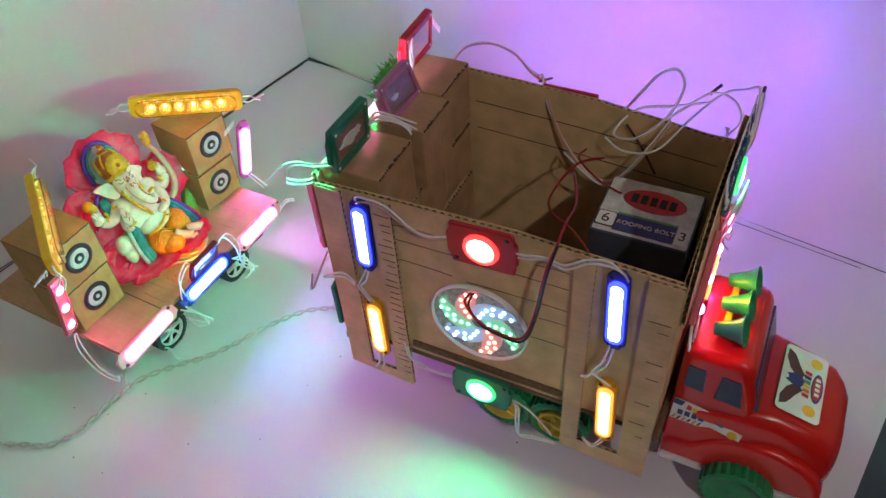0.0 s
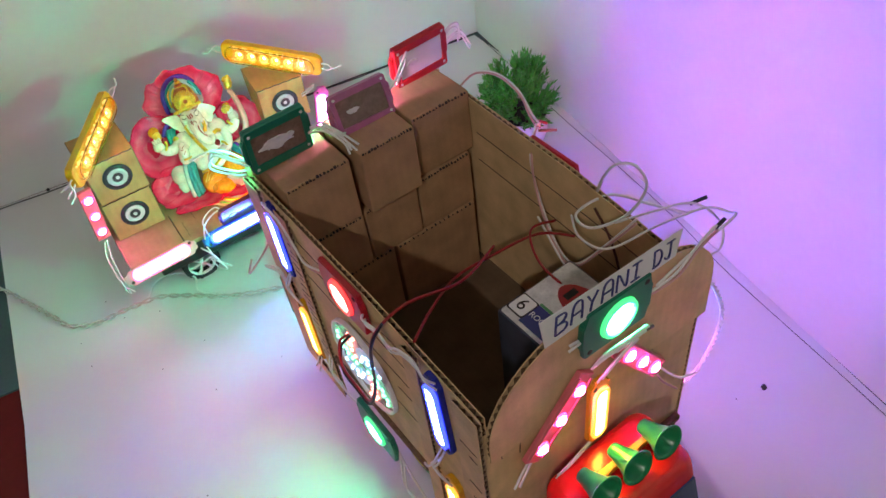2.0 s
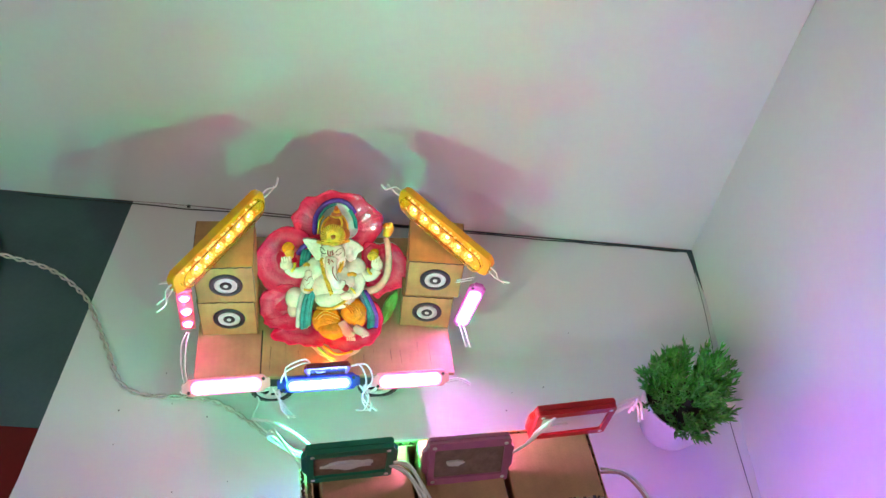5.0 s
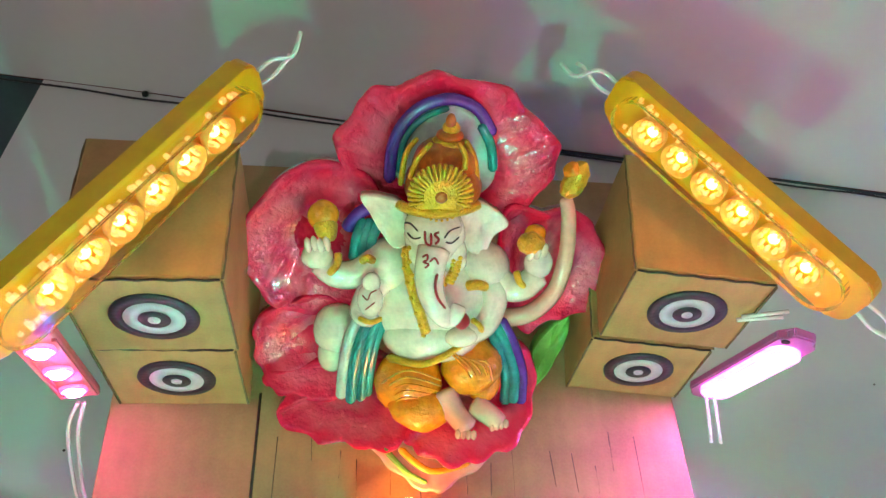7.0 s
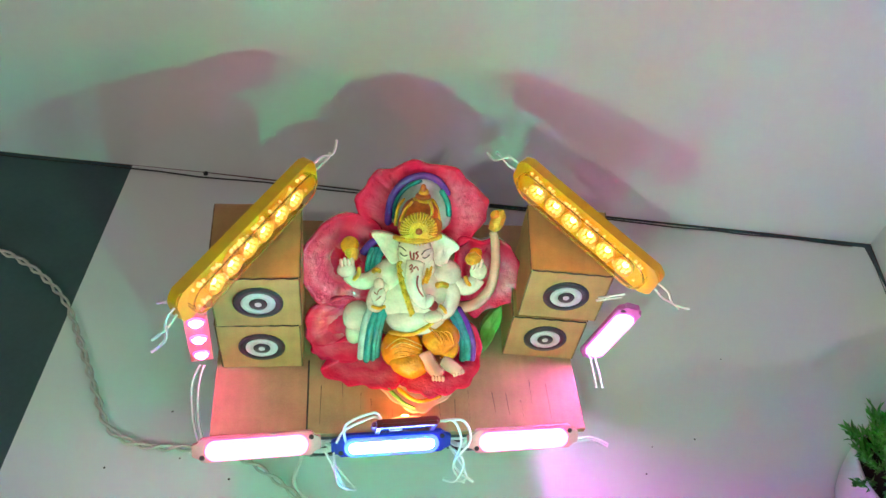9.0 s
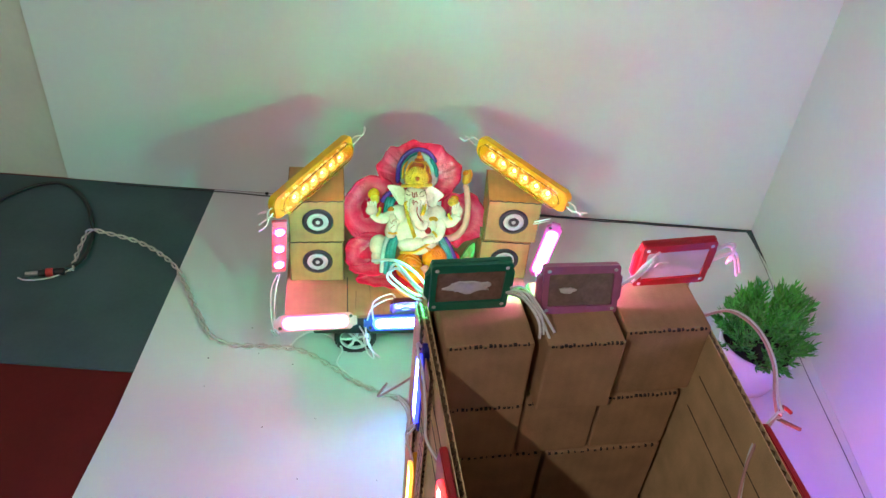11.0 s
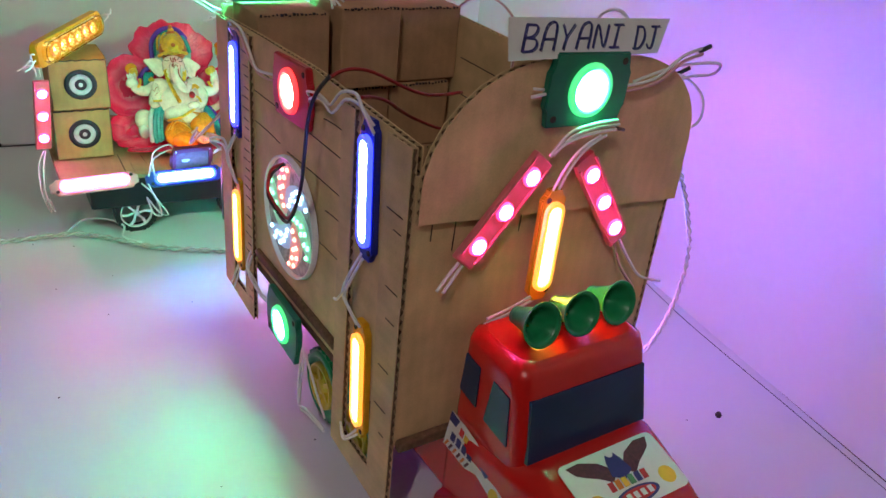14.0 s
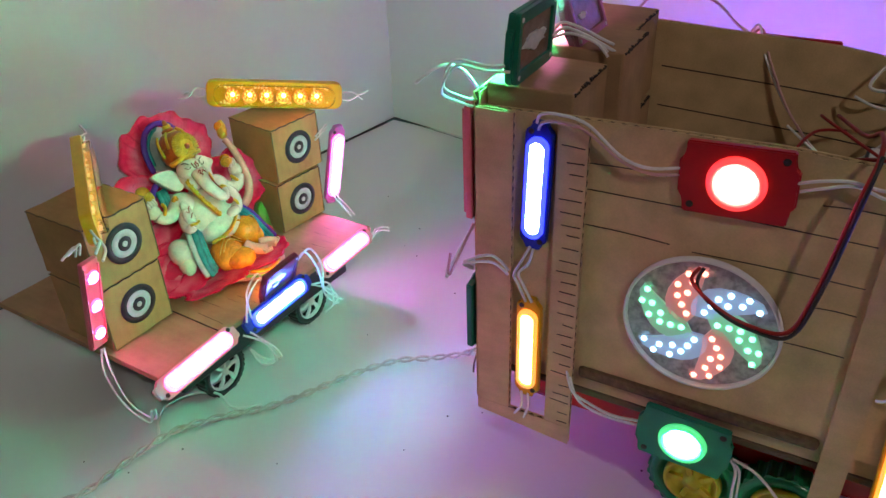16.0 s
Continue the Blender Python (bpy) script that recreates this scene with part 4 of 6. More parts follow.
# ---------------------------------------------------------------- the idol: one painted plaster figure
PAINT = [material("idol_ivory", (0.74, 0.67, 0.56), 0.2, vary=0.16, scale=150, bump=0.35, coat=0.8, sss=0.15),
         material("idol_rose", (0.66, 0.055, 0.10), 0.25, vary=0.30, scale=90, fine=500, bump=0.5, coat=0.4),
         material("idol_gold", (0.78, 0.47, 0.04), 0.28, 0.45, vary=0.35, scale=220, fine=1200, bump=0.8),
         material("idol_orange", (0.78, 0.27, 0.010), 0.22, vary=0.35, scale=160, bump=0.5, coat=0.5),
         material("idol_teal", (0.015, 0.22, 0.23), 0.25, vary=0.3, scale=160, bump=0.3, coat=0.4),
         material("idol_violet", (0.09, 0.02, 0.28), 0.25, vary=0.35, scale=160, bump=0.3, coat=0.4),
         material("idol_green", (0.13, 0.33, 0.05), 0.3, vary=0.3, scale=140, bump=0.3, coat=0.3),
         material("idol_blush", (0.72, 0.38, 0.30), 0.25, vary=0.12, scale=140, bump=0.2, coat=0.4),
         material("idol_line", (0.30, 0.012, 0.012), 0.4, bump=0),
         material("idol_pale_teal", (0.38, 0.55, 0.50), 0.25, vary=0.25, scale=140, bump=0.2, coat=0.4),
         material("idol_petal", (0.72, 0.20, 0.24), 0.14, vary=0.35, scale=110, fine=500, bump=0.9, coat=0.8, stain=(0.62, 0.06, 0.12)),
         material("idol_ink", (0.02, 0.012, 0.012), 0.4, bump=0),
         material("idol_crown", (0.42, 0.10, 0.008), 0.3, vary=0.45, scale=260, fine=1200, bump=0.8, coat=0.5)]
IVORY, ROSE, GOLD, ORANGE, TEAL, VIOLET, GREEN, BLUSH, LINE, PTEAL, PETAL, INKED, CROWN = range(13)


for one in (PAINT[1], PAINT[2], PAINT[3], PAINT[10]):
    for node in one.node_tree.nodes:
        if node.type == "BUMP":
            node.inputs["Distance"].default_value = 0.0022
# rose petals, paler in the middle of each and dark at the frilled rim
nt = PAINT[10].node_tree
ramp = next(n for n in nt.nodes if n.type == "VALTORGB")
for link in list(ramp.inputs["Fac"].links):
    nt.links.remove(link)
rim = nt.nodes.new("ShaderNodeAttribute")
rim.attribute_name = "rim"
wob = nt.nodes.new("ShaderNodeMath")
wob.operation = "MULTIPLY_ADD"
nt.links.new(next(n for n in nt.nodes if n.type == "TEX_NOISE").outputs["Fac"], wob.inputs[0])
wob.inputs[1].default_value = 0.14
nt.links.new(rim.outputs["Fac"], wob.inputs[2])
nt.links.new(wob.outputs[0], ramp.inputs["Fac"])
el = ramp.color_ramp.elements
while len(el) > 2:
    el.remove(el[1])
el[0].position, el[0].color = 0.40, (0.80, 0.36, 0.36, 1)
el[1].position, el[1].color = 1.0, (0.80, 0.012, 0.07, 1)
for p, c in ((0.55, (0.84, 0.15, 0.22, 1)), (0.70, (0.84, 0.030, 0.11, 1)), (0.86, (0.86, 0.075, 0.15, 1))):
    el.new(p).color = c


def idol():
    """x across, y up the leaning back, z towards the viewer."""
    bm = bmesh.new()
    rim_of = bm.verts.layers.float.new("rim")

    def ball(c, s, mat, turn=0.0, ripple=0.0, freq=200.0, seg=20):
        m = pose(*c, 0, 0, turn) @ Matrix.Diagonal((*s, 1))
        vs = bmesh.ops.create_uvsphere(bm, u_segments=seg, v_segments=max(8, seg * 2 // 3), radius=1, matrix=m)["verts"]
        for v in vs:
            if ripple:
                v.co += ripple * Vector(noise.noise_vector(v.co * freq))
        for f in {f for v in vs for f in v.link_faces}:
            f.smooth, f.material_index = True, mat

    def rope(pts, r0, r1, mat, flat=1.0, sides=10):
        """A tapered limb or band with round ends along a smoothed line."""
        P = [Vector(p) for p in pts]
        line = []
        for i in range(len(P) - 1):
            a, b, c, d = P[max(i - 1, 0)], P[i], P[i + 1], P[min(i + 2, len(P) - 1)]
            for k in range(6):
                t = k / 6
                line.append(0.5 * ((2 * b) + (c - a) * t + (2 * a - 5 * b + 4 * c - d) * t * t + (3 * b - a - 3 * c + d) * t ** 3))
        line.append(P[-1])
        rows = []
        for i, p in enumerate(line):
            d = (line[min(i + 1, len(line) - 1)] - line[max(i - 1, 0)]).normalized()
            u = d.cross(Vector((0, 0, 1)))
            u = u.normalized() if u.length > 0.05 else Vector((1, 0, 0))
            w = u.cross(d)
            r = r0 + (r1 - r0) * i / (len(line) - 1)
            if i in (0, len(line) - 1):
                r *= 0.55
            rows.append([bm.verts.new(p + r * (math.cos(q) * u + flat * math.sin(q) * w)) for q in [2 * math.pi * k / sides for k in range(sides)]])
        fs = [bm.faces.new(rows[0][::-1]), bm.faces.new(rows[-1])]
        for a, b in zip(rows, rows[1:]):
            fs += [bm.faces.new((a[k], a[(k + 1) % sides], b[(k + 1) % sides], b[k])) for k in range(sides)]
        for f in fs:
            f.smooth, f.material_index = True, mat

    def leaf(c, outline, mat, rise=0.0, fold=0.0, frill=0.0, thick=0.004, seed=0.0):
        """A moulded petal, ear or base: rings shrinking from a wavy outline to a hollow middle."""
        P = [Vector(p) for p in outline]
        c = Vector(c)
        loop = []
        for i in range(len(P)):
            a, b, d, e = P[i - 1], P[i], P[(i + 1) % len(P)], P[(i + 2) % len(P)]
            for k in range(7):
                t = k / 7
                loop.append(0.5 * ((2 * b) + (d - a) * t + (2 * a - 5 * b + 4 * d - e) * t * t + (3 * b - a - 3 * d + e) * t ** 3))
        n, rings = len(loop), []
        levels = (1.0, 0.97, 0.90, 0.80, 0.68, 0.55, 0.42, 0.28, 0.14)
        for s in levels:
            row = []
            for i, p in enumerate(loop):
                q = c.lerp(p, s)
                out = (p - c).normalized()
                ruff = math.sin(i * 0.9 + seed) + 0.7 * math.sin(i * 0.41 + 2.1 * seed)
                q += out * frill * 0.55 * ruff * s ** 4
                q.z += rise * s * s - (0.0022 if s == 1.0 else 0.0) + fold * math.exp(-((s - 0.62) / 0.09) ** 2)
                q.z += frill * ruff * s ** 3 + 0.35 * frill * math.sin(i * 1.9) * s + 0.0007 * noise.noise(q * 320)
                v = bm.verts.new(q)
                v[rim_of] = min(1.0, 0.25 + 0.78 * s + 0.10 * noise.noise(q * 120))
                row.append(v)
            rings.append(row)
        back = [bm.verts.new(v.co - Vector((0, 0, thick)) + (c - v.co) * 0.03) for v in rings[0]]
        for v in back:
            v[rim_of] = 1.0
        hub = bm.verts.new(c + Vector((0, 0, 0.0002)))
        hub[rim_of] = 0.3
        fs = [bm.faces.new(back)]
        for a, b in zip([back] + rings, rings):
            fs += [bm.faces.new((a[k], a[(k + 1) % n], b[(k + 1) % n], b[k])) for k in range(n)]
        fs += [bm.faces.new((rings[-1][k], rings[-1][(k + 1) % n], hub)) for k in range(n)]
        for f in fs:
            f.smooth, f.material_index = True, mat

    # the plaster base and the six lotus petals
    leaf((0.0088, -0.0206, 0.0441), [(-0.0183, -0.0169, 0.0371), (-0.0131, -0.0229, 0.0463), (-0.0017, -0.0283, 0.0542), (0.0097, -0.0299, 0.0574), (0.0227, -0.0260, 0.0522), (0.0315, -0.0213, 0.0454), (0.0131, -0.0168, 0.0369)], BLUSH, 0.004, 0.0, 0.0006, 0.012)
    rope([(-0.0121, -0.0186, 0.0467), (-0.0032, -0.0247, 0.0538), (0.0057, -0.0281, 0.0572)], 0.0014, 0.0010, GREEN)
    rope([(-0.0058, -0.0182, 0.0471), (0.0069, -0.0239, 0.0546), (0.0238, -0.0228, 0.0514)], 0.0016, 0.0012, ORANGE)
    leaf((0.0099, 0.0842, 0.0000), [(-0.0291, 0.0892, 0.0000), (-0.0352, 0.1020, 0.0000), (-0.0270, 0.1140, 0.0000), (-0.0209, 0.1230, 0.0000), (-0.0090, 0.1249, 0.0000), (0.0026, 0.1305, 0.0000), (0.0174, 0.1277, 0.0000), (0.0312, 0.1255, 0.0000), (0.0431, 0.1152, 0.0000), (0.0537, 0.1047, 0.0000), (0.0551, 0.0904, 0.0000), (0.0441, 0.0745, 0.0000), (0.0127, 0.0587, 0.0000), (-0.0194, 0.0718, 0.0000)], PETAL, 0.009, 0.0014, 0.0011, 0.006, 0.3)
    leaf((-0.0398, 0.0587, 0.0040), [(-0.0203, 0.0877, 0.0020), (-0.0403, 0.0939, 0.0020), (-0.0559, 0.0868, 0.0040), (-0.0668, 0.0734, 0.0050), (-0.0737, 0.0611, 0.0060), (-0.0699, 0.0456, 0.0060), (-0.0593, 0.0302, 0.0060), (-0.0410, 0.0256, 0.0060), (-0.0177, 0.0359, 0.0040), (-0.0114, 0.0645, 0.0020)], PETAL, 0.009, 0.0022, 0.0007, 0.006, 1.7)
    leaf((0.0506, 0.0503, 0.0040), [(0.0358, 0.0750, 0.0020), (0.0516, 0.0739, 0.0030), (0.0626, 0.0770, 0.0050), (0.0728, 0.0698, 0.0060), (0.0813, 0.0549, 0.0060), (0.0822, 0.0387, 0.0060), (0.0758, 0.0268, 0.0060), (0.0608, 0.0238, 0.0060), (0.0480, 0.0164, 0.0050), (0.0358, 0.0401, 0.0030)], PETAL, 0.008, 0.0018, 0.0008, 0.006, 2.9)
    leaf((-0.0406, 0.0128, 0.0080), [(-0.0360, 0.0340, 0.0060), (-0.0553, 0.0309, 0.0070), (-0.0668, 0.0230, 0.0080), (-0.0684, 0.0112, 0.0090), (-0.0663, 0.0008, 0.0100), (-0.0543, -0.0089, 0.0188), (-0.0291, -0.0087, 0.0185), (-0.0193, 0.0133, 0.0080)], PETAL, 0.007, 0.0018, 0.0007, 0.006, 4.1)
    leaf((-0.0265, -0.0066, 0.0167), [(-0.0508, 0.0009, 0.0120), (-0.0635, -0.0017, 0.0120), (-0.0610, -0.0072, 0.0168), (-0.0542, -0.0085, 0.0202), (-0.0579, -0.0133, 0.0293), (-0.0441, -0.0165, 0.0364), (-0.0286, -0.0176, 0.0395), (-0.0158, -0.0194, 0.0428), (-0.0014, -0.0158, 0.0362), (0.0032, -0.0064, 0.0163), (-0.0218, 0.0089, 0.0110)], PETAL, 0.007, 0.0012, 0.0010, 0.007, 5.2)
    leaf((0.0232, -0.0097, 0.0247), [(-0.0027, -0.0152, 0.0350), (0.0002, -0.0193, 0.0427), (0.0124, -0.0214, 0.0478), (0.0260, -0.0214, 0.0477), (0.0396, -0.0188, 0.0428), (0.0506, -0.0134, 0.0315), (0.0560, -0.0060, 0.0155), (0.0510, 0.0113, 0.0120), (0.0345, 0.0167, 0.0110), (0.0112, -0.0013, 0.0140)], PETAL, 0.007, 0.0010, 0.0010, 0.007, 6.6)
    # halo behind the crown: violet band, pale inner field
    leaf((0.0089, 0.0959, 0.0090), [(-0.0092, 0.0863, 0.0070), (-0.0087, 0.1024, 0.0080), (-0.0015, 0.1135, 0.0080), (0.0089, 0.1185, 0.0080), (0.0210, 0.1136, 0.0080), (0.0283, 0.1017, 0.0080), (0.0294, 0.0853, 0.0070), (0.0109, 0.0762, 0.0070)], PTEAL, 0.0015, 0.0, 0.0003, 0.003)
    rope([(-0.0125, 0.0856, 0.0090), (-0.0112, 0.1030, 0.0100), (-0.0035, 0.1155, 0.0100), (0.0085, 0.1206, 0.0100), (0.0199, 0.1173, 0.0100), (0.0274, 0.1070, 0.0100)], 0.0026, 0.0024, VIOLET, 0.8)
    rope([(-0.0089, 0.0902, 0.0100), (-0.0075, 0.1036, 0.0110), (-0.0005, 0.1130, 0.0110), (0.0091, 0.1175, 0.0110)], 0.0013, 0.0013, TEAL, 0.8)
    rope([(0.0218, 0.1114, 0.0110), (0.0267, 0.1027, 0.0110), (0.0286, 0.0919, 0.0100)], 0.0020, 0.0020, TEAL, 0.8)
    # body
    ball((0.0077, 0.0358, 0.0180), (0.0270, 0.0260, 0.0160), IVORY, 0, 0.0006, 90)
    ball((0.0069, 0.0238, 0.0240), (0.0210, 0.0125, 0.0130), IVORY, 0, 0.0005, 90)
    ball((-0.0114, 0.0527, 0.0180), (0.0125, 0.0120, 0.0110), IVORY)
    ball((0.0263, 0.0526, 0.0180), (0.0120, 0.0115, 0.0110), IVORY)
    ball((-0.0315, 0.0198, 0.0160), (0.0110, 0.0130, 0.0090), IVORY, 20, 0.0006, 120)
    ball((-0.0337, 0.0095, 0.0170), (0.0070, 0.0090, 0.0080), IVORY, -15, 0.0006, 120)
    # folded legs in orange cloth, feet
    ball((-0.0019, 0.0006, 0.0260), (0.0145, 0.0150, 0.0125), ORANGE, 20, 0.0010, 130, 26)
    ball((0.0026, -0.0075, 0.0343), (0.0135, 0.0095, 0.0100), ORANGE, -12, 0.0010, 150, 24)
    ball((0.0246, 0.0091, 0.0260), (0.0130, 0.0135, 0.0125), ORANGE, -28, 0.0010, 130, 26)
    ball((0.0301, 0.0013, 0.0270), (0.0080, 0.0095, 0.0090), ORANGE, -10, 0.0008, 150)
    for k in range(5):
        rope([Vector((-0.0140, 0.0033, 0.0300)) + Vector((0.0012 * k, -0.0030 * k, 0.002)), Vector((-0.0039, 0.0163, 0.0400)) + Vector((0, -0.0034 * k, 0)), Vector((0.0113, 0.0067, 0.0340)) + Vector((0, -0.0028 * k, 0))], 0.0005, 0.0004, GOLD if k < 2 else ORANGE, sides=6)
        rope([Vector((0.0134, 0.0235, 0.0360)) + Vector((0.002 * k, -0.001 * k, 0.001)), Vector((0.0202, 0.0161, 0.0390)) + Vector((0.0022 * k, 0.0008 * k, 0)), Vector((0.0266, 0.0028, 0.0360)) + Vector((0.0016 * k, 0.0012 * k, 0))], 0.0005, 0.0004, ORANGE, sides=6)
    rope([(-0.0117, 0.0158, 0.0300), (0.0013, 0.0173, 0.0370), (0.0109, 0.0218, 0.0380), (0.0221, 0.0283, 0.0340)], 0.0016, 0.0014, GOLD, sides=8)
    rope([(0.0126, 0.0005, 0.0320), (0.0168, -0.0061, 0.0371), (0.0235, -0.0111, 0.0444)], 0.0055, 0.0046, BLUSH)
    rope([(0.0256, -0.0054, 0.0336), (0.0321, -0.0078, 0.0380), (0.0373, -0.0111, 0.0411)], 0.0052, 0.0042, BLUSH)
    for k in range(4):
        ball(Vector((0.0184, -0.0116, 0.0463)) + Vector((0.0022 * k, -0.0002 * k, 0)), (0.0014, 0.0024, 0.0018), BLUSH, 0, seg=8)
        ball(Vector((0.0333, -0.0109, 0.0429)) + Vector((0.0019 * k, 0.0006 * k, 0)), (0.0013, 0.0022, 0.0016), BLUSH, 0, seg=8)
    # shawl
    for k, (dx, mt) in enumerate(((0.0, TEAL), (0.0042, TEAL), (-0.0040, PTEAL), (0.0070, TEAL))):
        e = Vector((dx, 0.0008 * k, -0.0006 * k))
        rope([Vector((-0.0180, 0.0322, 0.0240)) + e, Vector((-0.0231, 0.0217, 0.0280)) + e, Vector((-0.0257, 0.0048, 0.0280)) + e, Vector((-0.0265, -0.0077, 0.0305)) + e], 0.0027, 0.0024, mt, 0.8)
    for k, (dx, mt) in enumerate(((0.0, TEAL), (0.0036, VIOLET), (-0.0032, TEAL))):
        e = Vector((dx, -0.0006 * k, -0.0004 * k))
        rope([Vector((0.0323, 0.0305, 0.0220)) + e, Vector((0.0389, 0.0190, 0.0240)) + e, Vector((0.0444, 0.0033, 0.0240)) + e, Vector((0.0437, -0.0079, 0.0309)) + e], 0.0024, 0.0026, mt, 0.8)
    for dx in (-0.003, 0.0, 0.003):
        rope([Vector((-0.0188, 0.0714, 0.0140)) + Vector((dx, 0, 0)), Vector((-0.0220, 0.0649, 0.0180)) + Vector((dx, 0, 0)), Vector((-0.0235, 0.0546, 0.0180)) + Vector((dx, 0, 0))], 0.0026, 0.0020, TEAL, 0.8)
        rope([Vector((0.0256, 0.0615, 0.0160)) + Vector((dx * 0.7, 0, 0)), Vector((0.0302, 0.0542, 0.0180)) + Vector((dx * 0.7, 0, 0)), Vector((0.0345, 0.0456, 0.0170)) + Vector((dx * 0.7, 0, 0))], 0.0024, 0.0018, TEAL, 0.8)
    rope([(-0.0294, 0.0658, 0.0120), (-0.0243, 0.0734, 0.0130), (-0.0181, 0.0772, 0.0130)], 0.0030, 0.0026, VIOLET)
    # raised pair of arms with what they hold
    rope([(-0.0154, 0.0565, 0.0200), (-0.0244, 0.0511, 0.0220), (-0.0332, 0.0513, 0.0230), (-0.0397, 0.0567, 0.0230)], 0.0066, 0.0050, IVORY)
    ball((-0.0403, 0.0599, 0.0240), (0.0062, 0.0060, 0.0055), IVORY, 0, 0.0006, 200)
    for k in range(4):
        ball(Vector((-0.0436, 0.0657, 0.0270)) + Vector((0.0024 * k, 0.0008 * (k % 2), 0)), (0.0015, 0.0036, 0.0020), IVORY, 10, seg=8)
    ball((-0.0381, 0.0753, 0.0200), (0.0062, 0.0064, 0.0050), ORANGE, 0, 0.0005, 240)
    ball((-0.0368, 0.0709, 0.0230), (0.0046, 0.0052, 0.0044), GOLD, 0, 0.0008, 320)
    rope([(-0.0357, 0.0534, 0.0270), (-0.0325, 0.0585, 0.0290), (-0.0321, 0.0629, 0.0270)], 0.0015, 0.0015, GOLD)
    rope([(-0.0229, 0.0599, 0.0280), (-0.0207, 0.0622, 0.0300), (-0.0186, 0.0601, 0.0280)], 0.0017, 0.0017, GOLD)
    rope([(0.0289, 0.0538, 0.0200), (0.0359, 0.0464, 0.0220), (0.0433, 0.0469, 0.0240), (0.0493, 0.0538, 0.0240)], 0.0064, 0.0054, IVORY)
    ball((0.0487, 0.0581, 0.0240), (0.0060, 0.0070, 0.0055), IVORY, 0, 0.0006, 200)
    for k in range(3):
        ball(Vector((0.0442, 0.0638, 0.0270)) + Vector((0.0026 * k, 0.0006 * k, 0)), (0.0016, 0.0036, 0.0020), IVORY, -8, seg=8)
    ball((0.0441, 0.0674, 0.0250), (0.0054, 0.0050, 0.0046), GOLD, 0, 0.0010, 320)
    ball((0.0463, 0.0704, 0.0220), (0.0044, 0.0040, 0.0040), ORANGE, 0, 0.0006, 300)
    rope([(0.0392, 0.0560, 0.0270), (0.0404, 0.0520, 0.0290), (0.0443, 0.0481, 0.0270)], 0.0015, 0.0014, GOLD)
    rope([(0.0195, 0.0497, 0.0290), (0.0231, 0.0515, 0.0310), (0.0271, 0.0493, 0.0290)], 0.0022, 0.0020, GOLD)
    # lowered pair: open palm, and the one with the sweet
    rope([(-0.0127, 0.0506, 0.0220), (-0.0187, 0.0456, 0.0260), (-0.0220, 0.0360, 0.0270), (-0.0184, 0.0365, 0.0300)], 0.0062, 0.0050, IVORY)
    ball((-0.0193, 0.0445, 0.0320), (0.0052, 0.0078, 0.0034), IVORY, 4)
    ball((-0.0190, 0.0524, 0.0320), (0.0036, 0.0046, 0.0026), IVORY, 0)
    rope([(-0.0225, 0.0490, 0.0360), (-0.0205, 0.0472, 0.0365), (-0.0193, 0.0503, 0.0365), (-0.0169, 0.0514, 0.0360)], 0.0003, 0.0003, LINE, sides=5)
    rope([(-0.0212, 0.0424, 0.0360), (-0.0194, 0.0444, 0.0365), (-0.0176, 0.0458, 0.0360)], 0.0003, 0.0003, LINE, sides=5)
    rope([(-0.0239, 0.0374, 0.0340), (-0.0190, 0.0367, 0.0360), (-0.0146, 0.0373, 0.0340)], 0.0011, 0.0011, GOLD)
    rope([(0.0292, 0.0491, 0.0220), (0.0315, 0.0413, 0.0260), (0.0278, 0.0324, 0.0300), (0.0208, 0.0294, 0.0330)], 0.0064, 0.0048, IVORY)
    ball((0.0180, 0.0295, 0.0350), (0.0070, 0.0044, 0.0046), IVORY, 8)
    ball((0.0166, 0.0402, 0.0400), (0.0033, 0.0036, 0.0033), LINE)
    rope([(0.0211, 0.0390, 0.0370), (0.0244, 0.0362, 0.0370), (0.0264, 0.0308, 0.0340)], 0.0013, 0.0012, GOLD)
    # stem with a golden bud, green leaf
    rope([(0.0330, 0.0255, 0.0140), (0.0480, 0.0297, 0.0180), (0.0578, 0.0421, 0.0200), (0.0604, 0.0597, 0.0210), (0.0593, 0.0765, 0.0210), (0.0572, 0.0855, 0.0200)], 0.0042, 0.0028, BLUSH)
    ball((0.0595, 0.0928, 0.0200), (0.0048, 0.0085, 0.0045), GOLD, -22, 0.0009, 320)
    ball((0.0584, 0.0969, 0.0200), (0.0040, 0.0036, 0.0038), ORANGE, 0, 0.0005, 320)
    leaf((0.0643, 0.0029, 0.0040), [(0.0717, 0.0203, 0.0040), (0.0652, 0.0162, 0.0040), (0.0571, 0.0027, 0.0040), (0.0546, -0.0104, 0.0142), (0.0615, -0.0089, 0.0114), (0.0710, 0.0064, 0.0040)], GREEN, 0.001, 0.0, 0.0002, 0.005)
    # head, ears, trunk
    ball((0.0050, 0.0718, 0.0280), (0.0120, 0.0135, 0.0120), IVORY)
    ball((0.0038, 0.0764, 0.0310), (0.0112, 0.0095, 0.0100), IVORY)
    ball((-0.0008, 0.0661, 0.0310), (0.0060, 0.0080, 0.0070), IVORY)
    ball((0.0118, 0.0655, 0.0310), (0.0060, 0.0080, 0.0070), IVORY)
